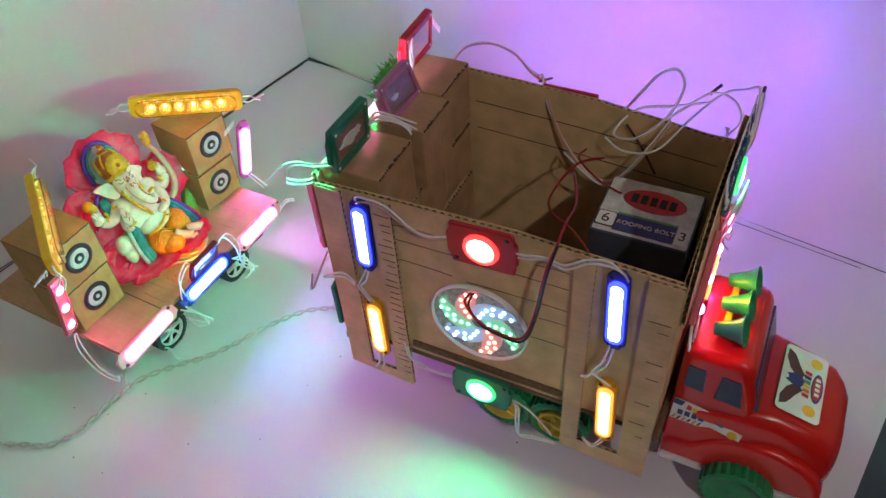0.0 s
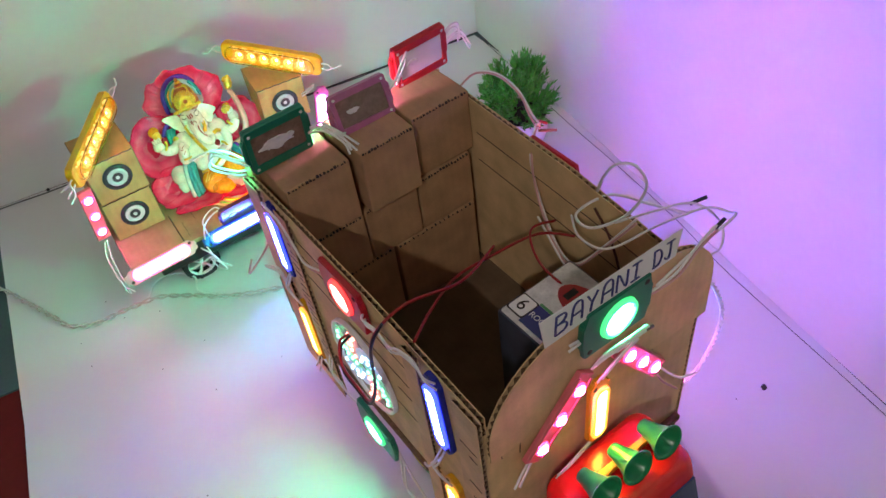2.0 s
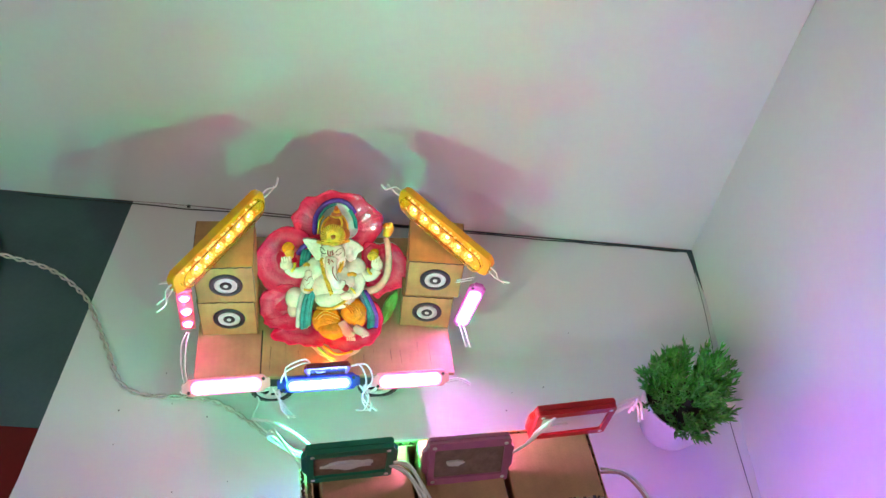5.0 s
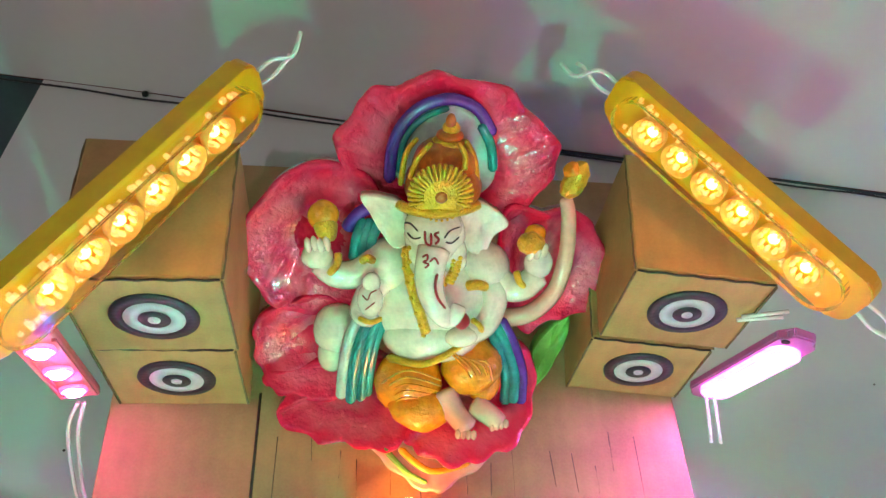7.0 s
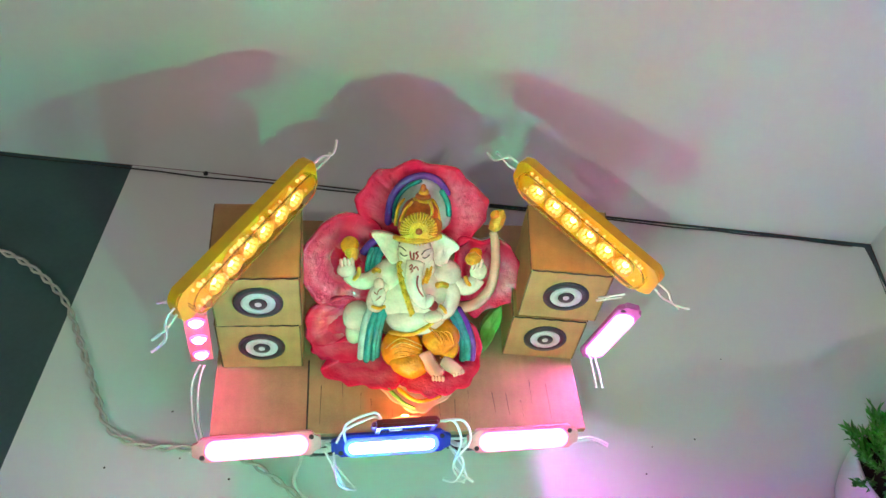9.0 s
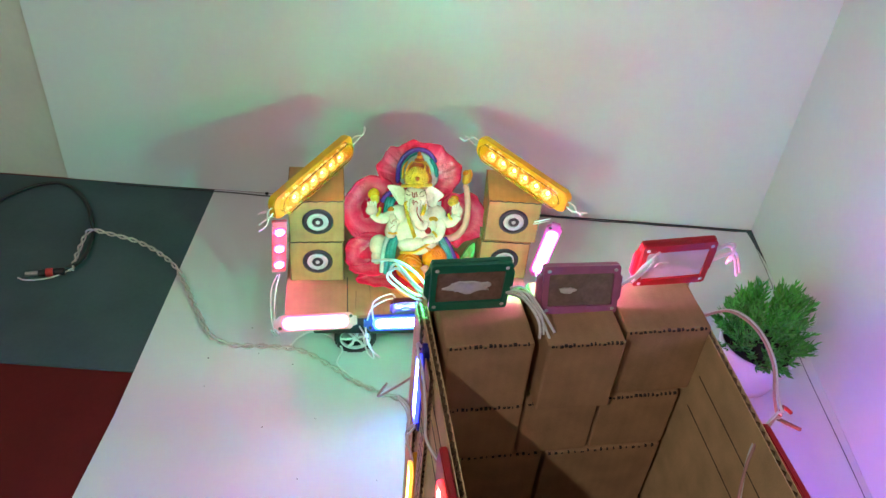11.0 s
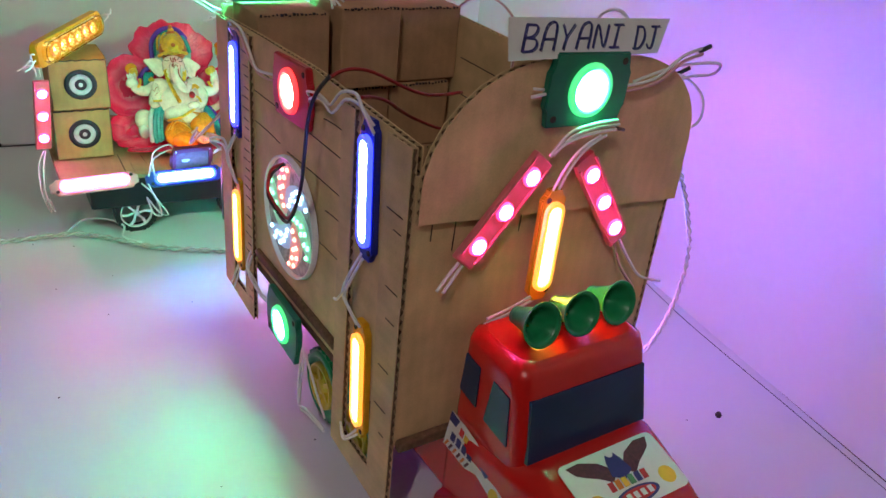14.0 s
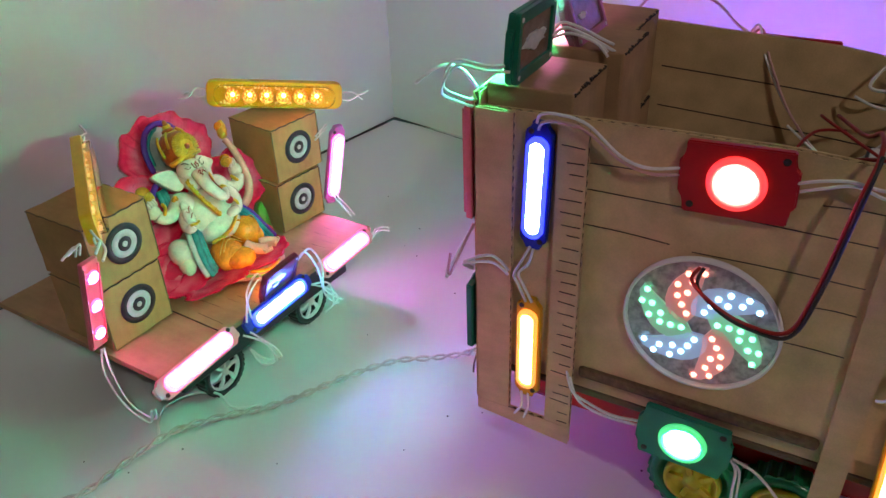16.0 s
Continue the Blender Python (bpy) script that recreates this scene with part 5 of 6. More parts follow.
    leaf((-0.0150, 0.0767, 0.0220), [(-0.0068, 0.0819, 0.0240), (-0.0148, 0.0851, 0.0220), (-0.0239, 0.0843, 0.0200), (-0.0203, 0.0776, 0.0200), (-0.0163, 0.0708, 0.0210), (-0.0104, 0.0643, 0.0240), (-0.0050, 0.0683, 0.0260)], IVORY, 0.0018, 0.0, 0.0, 0.004)
    leaf((0.0243, 0.0745, 0.0220), [(0.0150, 0.0810, 0.0240), (0.0223, 0.0841, 0.0220), (0.0351, 0.0745, 0.0200), (0.0298, 0.0688, 0.0200), (0.0259, 0.0613, 0.0210), (0.0191, 0.0637, 0.0250), (0.0157, 0.0718, 0.0260)], IVORY, 0.0018, 0.0, 0.0, 0.004)
    rope([(0.0041, 0.0726, 0.0390), (0.0024, 0.0641, 0.0430), (0.0031, 0.0559, 0.0450), (0.0065, 0.0485, 0.0460), (0.0104, 0.0450, 0.0460), (0.0132, 0.0478, 0.0460), (0.0145, 0.0506, 0.0450)], 0.0064, 0.0028, IVORY, 1.0, 12)
    rope([(0.0046, 0.0665, 0.0495), (0.0039, 0.0621, 0.0510), (0.0053, 0.0569, 0.0510), (0.0086, 0.0518, 0.0500)], 0.0006, 0.0005, LINE, sides=6)
    ball((-0.0027, 0.0623, 0.0350), (0.0022, 0.0034, 0.0022), IVORY, 20)
    ball((0.0150, 0.0629, 0.0350), (0.0022, 0.0034, 0.0022), IVORY, -20)
    # painted face
    for a, b, c in (((-0.0079, 0.0829, 0.0410), (-0.0057, 0.0830, 0.0420), (-0.0029, 0.0805, 0.0430)), ((-0.0067, 0.0789, 0.0410), (-0.0044, 0.0772, 0.0425), (-0.0018, 0.0780, 0.0430)), ((0.0070, 0.0779, 0.0430), (0.0091, 0.0805, 0.0420), (0.0128, 0.0817, 0.0410)), ((0.0076, 0.0763, 0.0430), (0.0100, 0.0757, 0.0425), (0.0128, 0.0776, 0.0410))):
        rope([a, b, c], 0.0004, 0.0003, INKED, sides=5)
    rope([(-0.0004, 0.0809, 0.0435), (0.0001, 0.0766, 0.0440), (0.0020, 0.0756, 0.0440), (0.0019, 0.0800, 0.0435)], 0.0005, 0.0005, LINE, sides=6)
    rope([(0.0049, 0.0803, 0.0430), (0.0033, 0.0795, 0.0435), (0.0049, 0.0775, 0.0435), (0.0036, 0.0757, 0.0440)], 0.0005, 0.0005, LINE, sides=6)
    rope([(-0.0010, 0.0714, 0.0460), (0.0006, 0.0730, 0.0470), (0.0007, 0.0712, 0.0475), (-0.0006, 0.0702, 0.0475), (0.0013, 0.0695, 0.0480), (0.0000, 0.0679, 0.0480)], 0.0004, 0.0004, LINE, sides=6)
    rope([(0.0016, 0.0705, 0.0480), (0.0034, 0.0719, 0.0475), (0.0050, 0.0693, 0.0475)], 0.0004, 0.0004, LINE, sides=6)
    # crown
    ball((0.0070, 0.0919, 0.0260), (0.0148, 0.0120, 0.0150), CROWN, 0, 0.0007, 260, 28)
    ball((0.0075, 0.0997, 0.0240), (0.0125, 0.0105, 0.0125), CROWN, 0, 0.0005, 260, 24)
    for k in range(4):
        ball(Vector((0.0080, 0.1049, 0.0230)) + Vector((0.0003 * k, 0.0031 * k, 0.0006 * k)), (0.0088 - 0.0018 * k, 0.0026, 0.0088 - 0.0018 * k), GOLD if k % 2 else CROWN)
    ball((0.0084, 0.1167, 0.0260), (0.0020, 0.0034, 0.0020), CROWN)
    C = Vector((0.0048, 0.0939, 0.0410))
    ball(C - Vector((0, 0, 0.0022)), (0.0108, 0.0102, 0.0040), GOLD, 0, 0.0003, 300, 24)
    ball(C + Vector((0, 0, 0.0012)), (0.0024, 0.0024, 0.0018), CROWN)
    for rr, n in ((0.0048, 20), (0.0098, 30)):
        for k in range(n):
            q = 2 * math.pi * k / n
            ball(C + Vector((rr * math.cos(q), rr * math.sin(q), 0.0012 - rr * 0.10)), (0.0006, 0.0006, 0.0006), GOLD, 0, seg=6)
    for k in range(22):
        q = radians(-20 + 220 * k / 21)
        d = Vector((math.cos(q), math.sin(q), 0))
        rope([C + d * 0.0062 + Vector((0, 0, 0.0010)), C + d * 0.0090 + Vector((0, 0, 0.0006)), C + d * 0.0120 + Vector((0, 0, -0.0010))], 0.0006, 0.0008, GOLD, sides=6)
    rope([(-0.0097, 0.0853, 0.0300), (-0.0051, 0.0862, 0.0370), (0.0035, 0.0873, 0.0420), (0.0132, 0.0869, 0.0380), (0.0207, 0.0865, 0.0310)], 0.0020, 0.0020, GOLD, sides=8)
    for a, b, c in (((-0.0091, 0.0921, 0.0280), (-0.0075, 0.1038, 0.0260), (-0.0032, 0.1096, 0.0240)), ((-0.0063, 0.0977, 0.0350), (-0.0036, 0.1052, 0.0340), (0.0014, 0.1103, 0.0310)), ((0.0195, 0.0942, 0.0300), (0.0178, 0.1038, 0.0280), (0.0142, 0.1102, 0.0260)), ((0.0133, 0.1019, 0.0360), (0.0135, 0.1070, 0.0340), (0.0112, 0.1108, 0.0310))):
        rope([a, b, c], 0.0012, 0.0010, GOLD, sides=8)
    # necklaces and garlands
    for line in (((-0.0065, 0.0696, 0.0340), (-0.0055, 0.0608, 0.0350), (-0.0029, 0.0505, 0.0360), (0.0008, 0.0399, 0.0370), (0.0032, 0.0328, 0.0380)), ((0.0131, 0.0666, 0.0360), (0.0125, 0.0612, 0.0370), (0.0102, 0.0562, 0.0380))):
        rope(line, 0.0016, 0.0022, GOLD, sides=8)
        for k in range(14):
            f = k / 13 * (len(line) - 1)
            i = min(int(f), len(line) - 2)
            p = Vector(line[i]).lerp(Vector(line[i + 1]), f - i)
            ball(p + Vector((0.0012 * (-1) ** k, 0, 0.0012)), (0.0011, 0.0011, 0.0011), GOLD, 0, seg=6)
    return bm


IDM = Matrix.Translation((0.0325, 0.5580, 0.0790)) @ Matrix.Rotation(radians(-2.5), 4, "Z") @ Matrix.Rotation(radians(62), 4, "X")
solo("ganesha_idol", idol(), PAINT, "glossy painted plaster Ganesha idol seated on a rose lotus", "statue", IDM)

# ---------------------------------------------------------------- the toy truck under the body
toy = thing("toy_truck", "shiny red plastic toy truck with green wheels and blue windows", "toy truck", Matrix.Identity(4))


def rrect_xz(x0, x1, z0, z1, r, y, seg=4):
    return [((x0 + x1) / 2 + px, y, (z0 + z1) / 2 + pz) for px, pz in rounded(x1 - x0, z1 - z0, min(r, (x1 - x0) / 2.1, (z1 - z0) / 2.1), seg)]


def rrect_xy(x0, x1, y0, y1, r, z, seg=5):
    return [((x0 + x1) / 2 + px, (y0 + y1) / 2 + py, z) for px, py in rounded(x1 - x0, y1 - y0, r, seg)]


# bonnet and lower body, swept from the back forwards
bm = bmesh.new()
loft(bm, [rrect_xz(0.034, 0.130, 0.034, 0.108, 0.008, y) for y in (-0.0065, -0.009)] +
     [rrect_xz(0.031, 0.133, 0.034, 0.112, 0.010, -0.03), rrect_xz(0.031, 0.133, 0.034, 0.118, 0.012, -0.058),
      rrect_xz(0.032, 0.132, 0.034, 0.1205, 0.014, -0.072), rrect_xz(0.035, 0.129, 0.034, 0.1195, 0.014, -0.085), rrect_xz(0.036, 0.128, 0.034, 0.1135, 0.016, -0.108),
      rrect_xz(0.037, 0.127, 0.034, 0.1075, 0.018, -0.124), rrect_xz(0.039, 0.125, 0.035, 0.098, 0.020, -0.133), rrect_xz(0.046, 0.118, 0.038, 0.092, 0.020, -0.1385)])
part("bonnet", bm, RED_P, toy)
# wings over the front wheels
for x0, x1 in ((0.0275, 0.048), (0.116, 0.1365)):
    bm = bmesh.new()
    loft(bm, [rrect_xz(x0, x1, 0.036, zt, 0.006, y) for y, zt in ((-0.008, 0.052), (-0.030, 0.062), (-0.046, 0.078), (-0.062, 0.086), (-0.078, 0.088), (-0.096, 0.087), (-0.114, 0.080), (-0.128, 0.070), (-0.136, 0.056))])
    wing = part("wing", bm, RED_P, toy)
bm = bmesh.new()
loft(bm, [rrect_xy(0.0335, 0.1305, -0.066, -0.006, 0.009, 0.100), rrect_xy(0.034, 0.130, -0.0690, -0.006, 0.009, 0.118), rrect_xy(0.0345, 0.1295, -0.0680, -0.006, 0.009, 0.130),
          rrect_xy(0.0355, 0.1285, -0.0635, -0.006, 0.010, 0.150), rrect_xy(0.0360, 0.1280, -0.0600, -0.006, 0.010, 0.164), rrect_xy(0.0375, 0.1265, -0.0580, -0.0075, 0.010, 0.1695), rrect_xy(0.0425, 0.1215, -0.0530, -0.012, 0.010, 0.1725)])
cab = part("cab", bm, RED_P, toy)
bm = bmesh.new()
w = [(0.0390, -0.0696, 0.1200), (0.1250, -0.0696, 0.1200), (0.1225, -0.0620, 0.1555), (0.0415, -0.0620, 0.1555)]
n = Vector((0, -1, 0.20)).normalized() * 0.0012
a = [bm.verts.new(Vector(p) + n) for p in w]
b = [bm.verts.new(Vector(p) - 2 * n) for p in w]
bm.faces.new(a), bm.faces.new(b[::-1])
for k in range(4):
    bm.faces.new((a[k], a[(k + 1) % 4], b[(k + 1) % 4], b[k]))
part("windscreen", bm, WIN_P, cab, "dark blue windscreen")
for side in (0, 1):
    for pts in (((-0.012, 0.132), (-0.0280, 0.1295), (-0.0260, 0.1545), (-0.0125, 0.1560)), ((-0.0365, 0.1275), (-0.0580, 0.1250), (-0.0530, 0.1530), (-0.0385, 0.1545))):
        bm = bmesh.new()
        x = (lambda z: 0.0342 + 0.06 * (z - 0.13)) if not side else (lambda z: 0.1298 - 0.06 * (z - 0.13))
        s = -1 if not side else 1
        a = [bm.verts.new((x(z) + s * 0.0007, y, z)) for y, z in pts]
        b = [bm.verts.new((x(z) - s * 0.003, y, z)) for y, z in pts]
        bm.faces.new(a), bm.faces.new(b[::-1])
        for k in range(4):
            bm.faces.new((a[k], a[(k + 1) % 4], b[(k + 1) % 4], b[k]))
        part("side_window", bm, WIN_P, cab, "dark blue side window")
bm = rbox((0.027, -0.134, 0.0285), (0.137, -0.006, 0.0350), 0.002, 2)
part("chassis", bm, WHITE_P, toy, "white plastic chassis")
bm = rbox((0.040, -0.006, 0.040), (0.148, 0.270, 0.088), 0.004, 2)
part("load_bed", bm, RED_P, toy)


def toy_wheel(x, y, s, yellow):
    mw = Matrix.Translation((x, y, 0.0300)) @ Matrix.Rotation(radians(90 * s), 4, "Y")
    bm = bmesh.new()
    lathe(bm, [(0.0215, -0.008), (0.0265, -0.008), (0.0285, -0.005), (0.0285, 0.005), (0.0270, 0.0075), (0.0235, 0.0082), (0.0220, 0.0050), (0.0060, 0.0046), (0.0040, 0.0065), (0.0010, 0.0068)], 40, mw)
    wh = part("wheel", bm, GREEN_P, toy, "green knobbly plastic wheel")
    bm = bmesh.new()
    gear = [((0.0300 if (k // 2) % 2 else 0.0284) * math.cos(2 * math.pi * k / 96), (0.0300 if (k // 2) % 2 else 0.0284) * math.sin(2 * math.pi * k / 96)) for k in range(96)]
    ring_prism(bm, gear, disc(0.0262, 96), -0.0078, 0.0062)
    bmesh.ops.transform(bm, matrix=mw, verts=bm.verts[:])
    part("tread", bm, GREEN_P, wh)
    if yellow:
        bm = bmesh.new()
        lathe(bm, [(0.0010, 0.0090), (0.0060, 0.0085), (0.0070, 0.0055), (0.0150, 0.0055), (0.0160, 0.0090), (0.0185, 0.0090), (0.0190, 0.0046)], 28, mw)
        for k in range(5):
            box(bm, (-0.0018, 0.005, 0.0050), (0.0018, 0.0165, 0.0082), mw @ Matrix.Rotation(2 * math.pi * k / 5, 4, "Z"))
        part("hub", bm, YELLOW_P, wh, "yellow hub")


for x, s in ((0.0255, -1), (0.1385, 1)):
    toy_wheel(x + s * 0.004, -0.0745, s, False)
    toy_wheel(x - s * 0.002, 0.0850, s, True)
    toy_wheel(x - s * 0.002, 0.1400, s, True)
# bonnet sticker and door sticker, drawn as plain shapes
BON = stand((0.0830, -0.0985, 0.1178), (0, -0.25, 1), (1, 0, 0))
bm = bmesh.new()
prism(bm, rounded(0.068, 0.036, 0.004, 4), 0.0, 0.0005)
bmesh.ops.transform(bm, matrix=BON, verts=bm.verts[:])
st = part("bonnet_sticker", bm, STICK_W, toy, "white sticker with an eagle and coloured shapes")


def patch(parent, name, pts, m, mat, lift):
    bm = bmesh.new()
    prism(bm, pts, lift, lift + 0.0002, m)
    return part(name, bm, mat, parent)


wing_l = [(-0.002, 0.004), (-0.010, 0.012), (-0.020, 0.016), (-0.029, 0.0155), (-0.026, 0.010), (-0.021, 0.007), (-0.015, 0.004), (-0.008, -0.001)]
patch(st, "printed_wing", wing_l, BON, STICK["brown"], 0.0005)
patch(st, "printed_wing", [(-x, y) for x, y in wing_l[::-1]], BON, STICK["brown"], 0.0005)
patch(st, "printed_body", [(-0.005, 0.010), (-0.003, 0.014), (0.003, 0.014), (0.005, 0.010), (0.007, 0.002), (0.0, -0.002), (-0.007, 0.002)], BON, STICK["navy"], 0.0008)
patch(st, "printed_head", disc(0.0026, 14, 0.0, 0.0145), BON, STICK_W, 0.0011)
for k, c in enumerate(("red", "orange", "yellow", "green", "navy", "red")):
    patch(st, "printed_bar", [(-0.0135 + 0.0046 * k, -0.006), (-0.0100 + 0.0046 * k, -0.006), (-0.0095 + 0.0046 * k, -0.0005), (-0.0130 + 0.0046 * k, -0.0005)], BON, STICK[c], 0.0011)
patch(st, "printed_oval", [(0.015 * x, -0.0118 + 0.0048 * y) for x, y in disc(1.0, 24)], BON, STICK["navy"], 0.0006)
patch(st, "printed_oval", [(0.0125 * x, -0.0118 + 0.0036 * y) for x, y in disc(1.0, 24)], BON, STICK["red"], 0.0009)
for x in (-0.008, -0.003, 0.002, 0.007):
    patch(st, "printed_bar", [(x, -0.0138), (x + 0.0030, -0.0138), (x + 0.0030, -0.0100), (x, -0.0100)], BON, STICK_W, 0.0012)
for x in (-0.0245, 0.0245):
    patch(st, "printed_shell", disc(0.0052, 16, x, -0.0085), BON, STICK["yellow"], 0.0006)
DOOR = stand((0.0318, -0.0350, 0.0990), (-1, 0, 0.16), (0, -1, -0.02))
bm = bmesh.new()
prism(bm, [(-0.027, -0.010), (-0.004, -0.0105), (0.006, -0.007), (0.020, -0.010), (0.030, -0.012), (0.031, -0.004), (0.018, 0.000), (0.006, 0.009), (-0.012, 0.012), (-0.027, 0.013)], 0, 0.0005)
bmesh.ops.transform(bm, matrix=DOOR, verts=bm.verts[:])
st2 = part("door_sticker", bm, STICK_W, toy, "white sticker with coloured shapes and warning stripes")
for k, c in enumerate(("red", "yellow", "green", "orange", "red")):
    patch(st2, "printed_bar", [(-0.016 + 0.0048 * k, 0.0045 - 0.0006 * k), (-0.0122 + 0.0048 * k, 0.0043 - 0.0006 * k), (-0.0118 + 0.0048 * k, 0.0088 - 0.0012 * k), (-0.0156 + 0.0048 * k, 0.0095 - 0.0012 * k)], DOOR, STICK[c], 0.0006)
for k in range(4):
    patch(st2, "printed_bar", [(-0.022 + 0.0058 * k, -0.0035), (-0.0178 + 0.0058 * k, -0.0035), (-0.0178 + 0.0058 * k, 0.0018), (-0.022 + 0.0058 * k, 0.0018)], DOOR, STICK["navy"], 0.0006)
for k in range(6):
    patch(st2, "printed_stripe", [(-0.026 + 0.0042 * k, -0.0095), (-0.0242 + 0.0042 * k, -0.0095), (-0.0222 + 0.0042 * k, -0.0055), (-0.0240 + 0.0042 * k, -0.0055)], DOOR, STICK["brown" if k % 2 else "orange"], 0.0006)
patch(st2, "printed_corner", [(-0.027, 0.007), (-0.020, 0.0065), (-0.018, 0.012), (-0.027, 0.013)], DOOR, STICK["navy"], 0.0006)
patch(st2, "printed_corner", [(0.004, 0.001), (0.014, -0.003), (0.016, 0.000), (0.006, 0.006)], DOOR, STICK["navy"], 0.0006)
patch(st2, "printed_shell", disc(0.0042, 16, 0.0235, -0.0075), DOOR, STICK["yellow"], 0.0006)
# horns on the roof
horns = thing("roof_horns", "three green plastic horns on a yellow bar across the cab roof", "horns", Matrix.Translation((0.085, -0.030, 0.1718)) @ Matrix.Scale(0.9, 4))
bm = rbox((-0.030, -0.003, 0.0035), (0.030, 0.003, 0.0085), 0.0012, 2)
part("bar", bm, YELLOW_P, horns)
for x in (-0.016, 0.016):
    bm = rbox((x - 0.003, -0.004, -0.002), (x + 0.003, 0.004, 0.0045), 0.0008, 1)
    part("foot", bm, YELLOW_P, horns)
for k, x in enumerate((-0.0305, 0.0, 0.0305)):
    mh = Matrix.Translation((x, 0.008, 0.0105)) @ Matrix.Rotation(radians(74), 4, "X")
    bm = bmesh.new()
    lathe(bm, [(0.0015, -0.0005), (0.0056, 0.0), (0.0062, 0.004), (0.0088, 0.015), (0.0115, 0.0215), (0.0138, 0.0240), (0.0143, 0.0248), (0.0138, 0.0255), (0.0112, 0.0230), (0.0074, 0.016), (0.0050, 0.008), (0.0010, 0.0065)], 30, mh)
    part("horn", bm, GREEN_P, horns)

# ---------------------------------------------------------------- carton in the body
carton = thing("bolt_carton", "dark bolt carton with a worn pale label in the truck body", "carton", stand((0.1185, 0.0510, 0.0955), (0, 0, 1), (0.01, -1, 0)))
part("carton_body", block((-0.039, -0.035, 0), (0.039, 0.035, 0.129), 0.0012), material("dark_carton", (0.045, 0.055, 0.085), 0.5, vary=0.35, scale=60, bump=0.15), carton)
TOPM = Matrix.Translation((0, 0, 0.1294))
WORN = material("worn_label", (0.60, 0.60, 0.57), 0.5, vary=0.3, scale=120, bump=0.1)
patch(carton, "label", rounded(0.075, 0.067, 0.002, 3), TOPM, WORN, 0.0)
patch(carton, "label_band", [(-0.022, -0.0305), (0.026, -0.0305), (0.026, -0.0110), (-0.022, -0.0110)], TOPM, STICK["navy"], 0.0004)
patch(carton, "label_stripe", [(-0.022, -0.0108), (0.026, -0.0108), (0.026, -0.0085), (-0.022, -0.0085)], TOPM, STICK["green"], 0.0004)
for half, mt, up in ((0.0082, INK, 0.0005), (0.0072, STICK_W, 0.0008)):
    patch(carton, "label_square", [(-0.0295 + x, -0.0195 + y) for x, y in rounded(2 * half, 2.2 * half, 0.002, 3)], TOPM, mt, up)
patch(carton, "label_oval", [(0.002 + 0.026 * x, 0.012 + 0.0135 * y) for x, y in disc(1.0, 28)], TOPM, STICK["red"], 0.0004)
for k in range(5):
    patch(carton, "label_bar", [(-0.017 + 0.0078 * k, 0.0065), (-0.0115 + 0.0078 * k, 0.0065), (-0.0115 + 0.0078 * k, 0.0175), (-0.017 + 0.0078 * k, 0.0175)], TOPM, INK, 0.0008)
patch(carton, "label_square", [(0.0265, -0.0305), (0.0365, -0.0305), (0.0365, -0.0110), (0.0265, -0.0110)], TOPM, STICK_W, 0.0008)
for text, size, x, y in (("6", 0.0145, -0.0300, -0.0195), ("3", 0.0135, 0.0315, -0.0205), ("ROOFING BOLT", 0.0064, 0.0025, -0.0205)):
    bm = letters(text, size, 0.0001)
    bmesh.ops.transform(bm, matrix=TOPM @ Matrix.Translation((x, y, 0.0011)), verts=bm.verts[:])
    part("lettering", bm, STICK_W if len(text) > 1 else INK, carton)

# ---------------------------------------------------------------- potted plant
plant = thing("potted_plant", "bushy green plastic plant in a small white pot", "plant", Matrix.Translation((0.387, 0.427, 0)) @ Matrix.Diagonal((1.08, 1.08, 0.99, 1)))
bm = bmesh.new()
lathe(bm, [(0.004, 0.001), (0.020, 0.0), (0.026, 0.004), (0.031, 0.020), (0.035, 0.040), (0.0370, 0.058), (0.0375, 0.062), (0.0360, 0.063), (0.0345, 0.058), (0.033, 0.048), (0.002, 0.047)], 40)
part("pot", bm, WHITE_P, plant, "smooth white plastic pot")
bm = bmesh.new()
lathe(bm, [(0.002, 0.052), (0.02, 0.054), (0.0335, 0.050), (0.0335, 0.046), (0.002, 0.046)], 24)
part("filling", bm, SOIL, plant)
bm = bmesh.new()
rr = random.Random(12)
for k in range(150):
    q, e = rr.uniform(0, 2 * math.pi), math.asin(rr.uniform(0.02, 1.0))
    R0 = Vector((0.043, 0.043, 0.074))
    tip = Vector((math.cos(q) * math.cos(e) * R0.x, math.sin(q) * math.cos(e) * R0.y, 0.060 + math.sin(e) * R0.z)) * 1.0
    tip *= 1 + 0.16 * noise.noise(tip * 60)
    root = Vector((tip.x * 0.25, tip.y * 0.25, 0.050))
    stem = tip - root
    for j in range(40):
        f = 0.40 + 0.60 * (j / 39)
        p = root + stem * f
        d = (stem.normalized() * rr.uniform(1.0, 2.2) + Vector((rr.uniform(-1, 1), rr.uniform(-1, 1), rr.uniform(-0.5, 1)))).normalized()
        ln, wd = rr.uniform(0.007, 0.012), rr.uniform(0.0007, 0.0012)
        u = d.cross(Vector((rr.uniform(-1, 1), rr.uniform(-1, 1), rr.uniform(-1, 1)))).normalized()
        v = d.cross(u)
        a = [bm.verts.new(p + wd * 0.5 * u), bm.verts.new(p - wd * 0.5 * u), bm.verts.new(p + d * ln * 0.6 + wd * v * 0.9 + wd * u), bm.verts.new(p + d * ln * 0.6 + wd * v * 0.9 - wd * u), bm.verts.new(p + d * ln)]
        bm.faces.new((a[0], a[1], a[3], a[2])), bm.faces.new((a[2], a[3], a[4]))
nt = LEAF.node_tree
geo = nt.nodes.new("ShaderNodeNewGeometry")
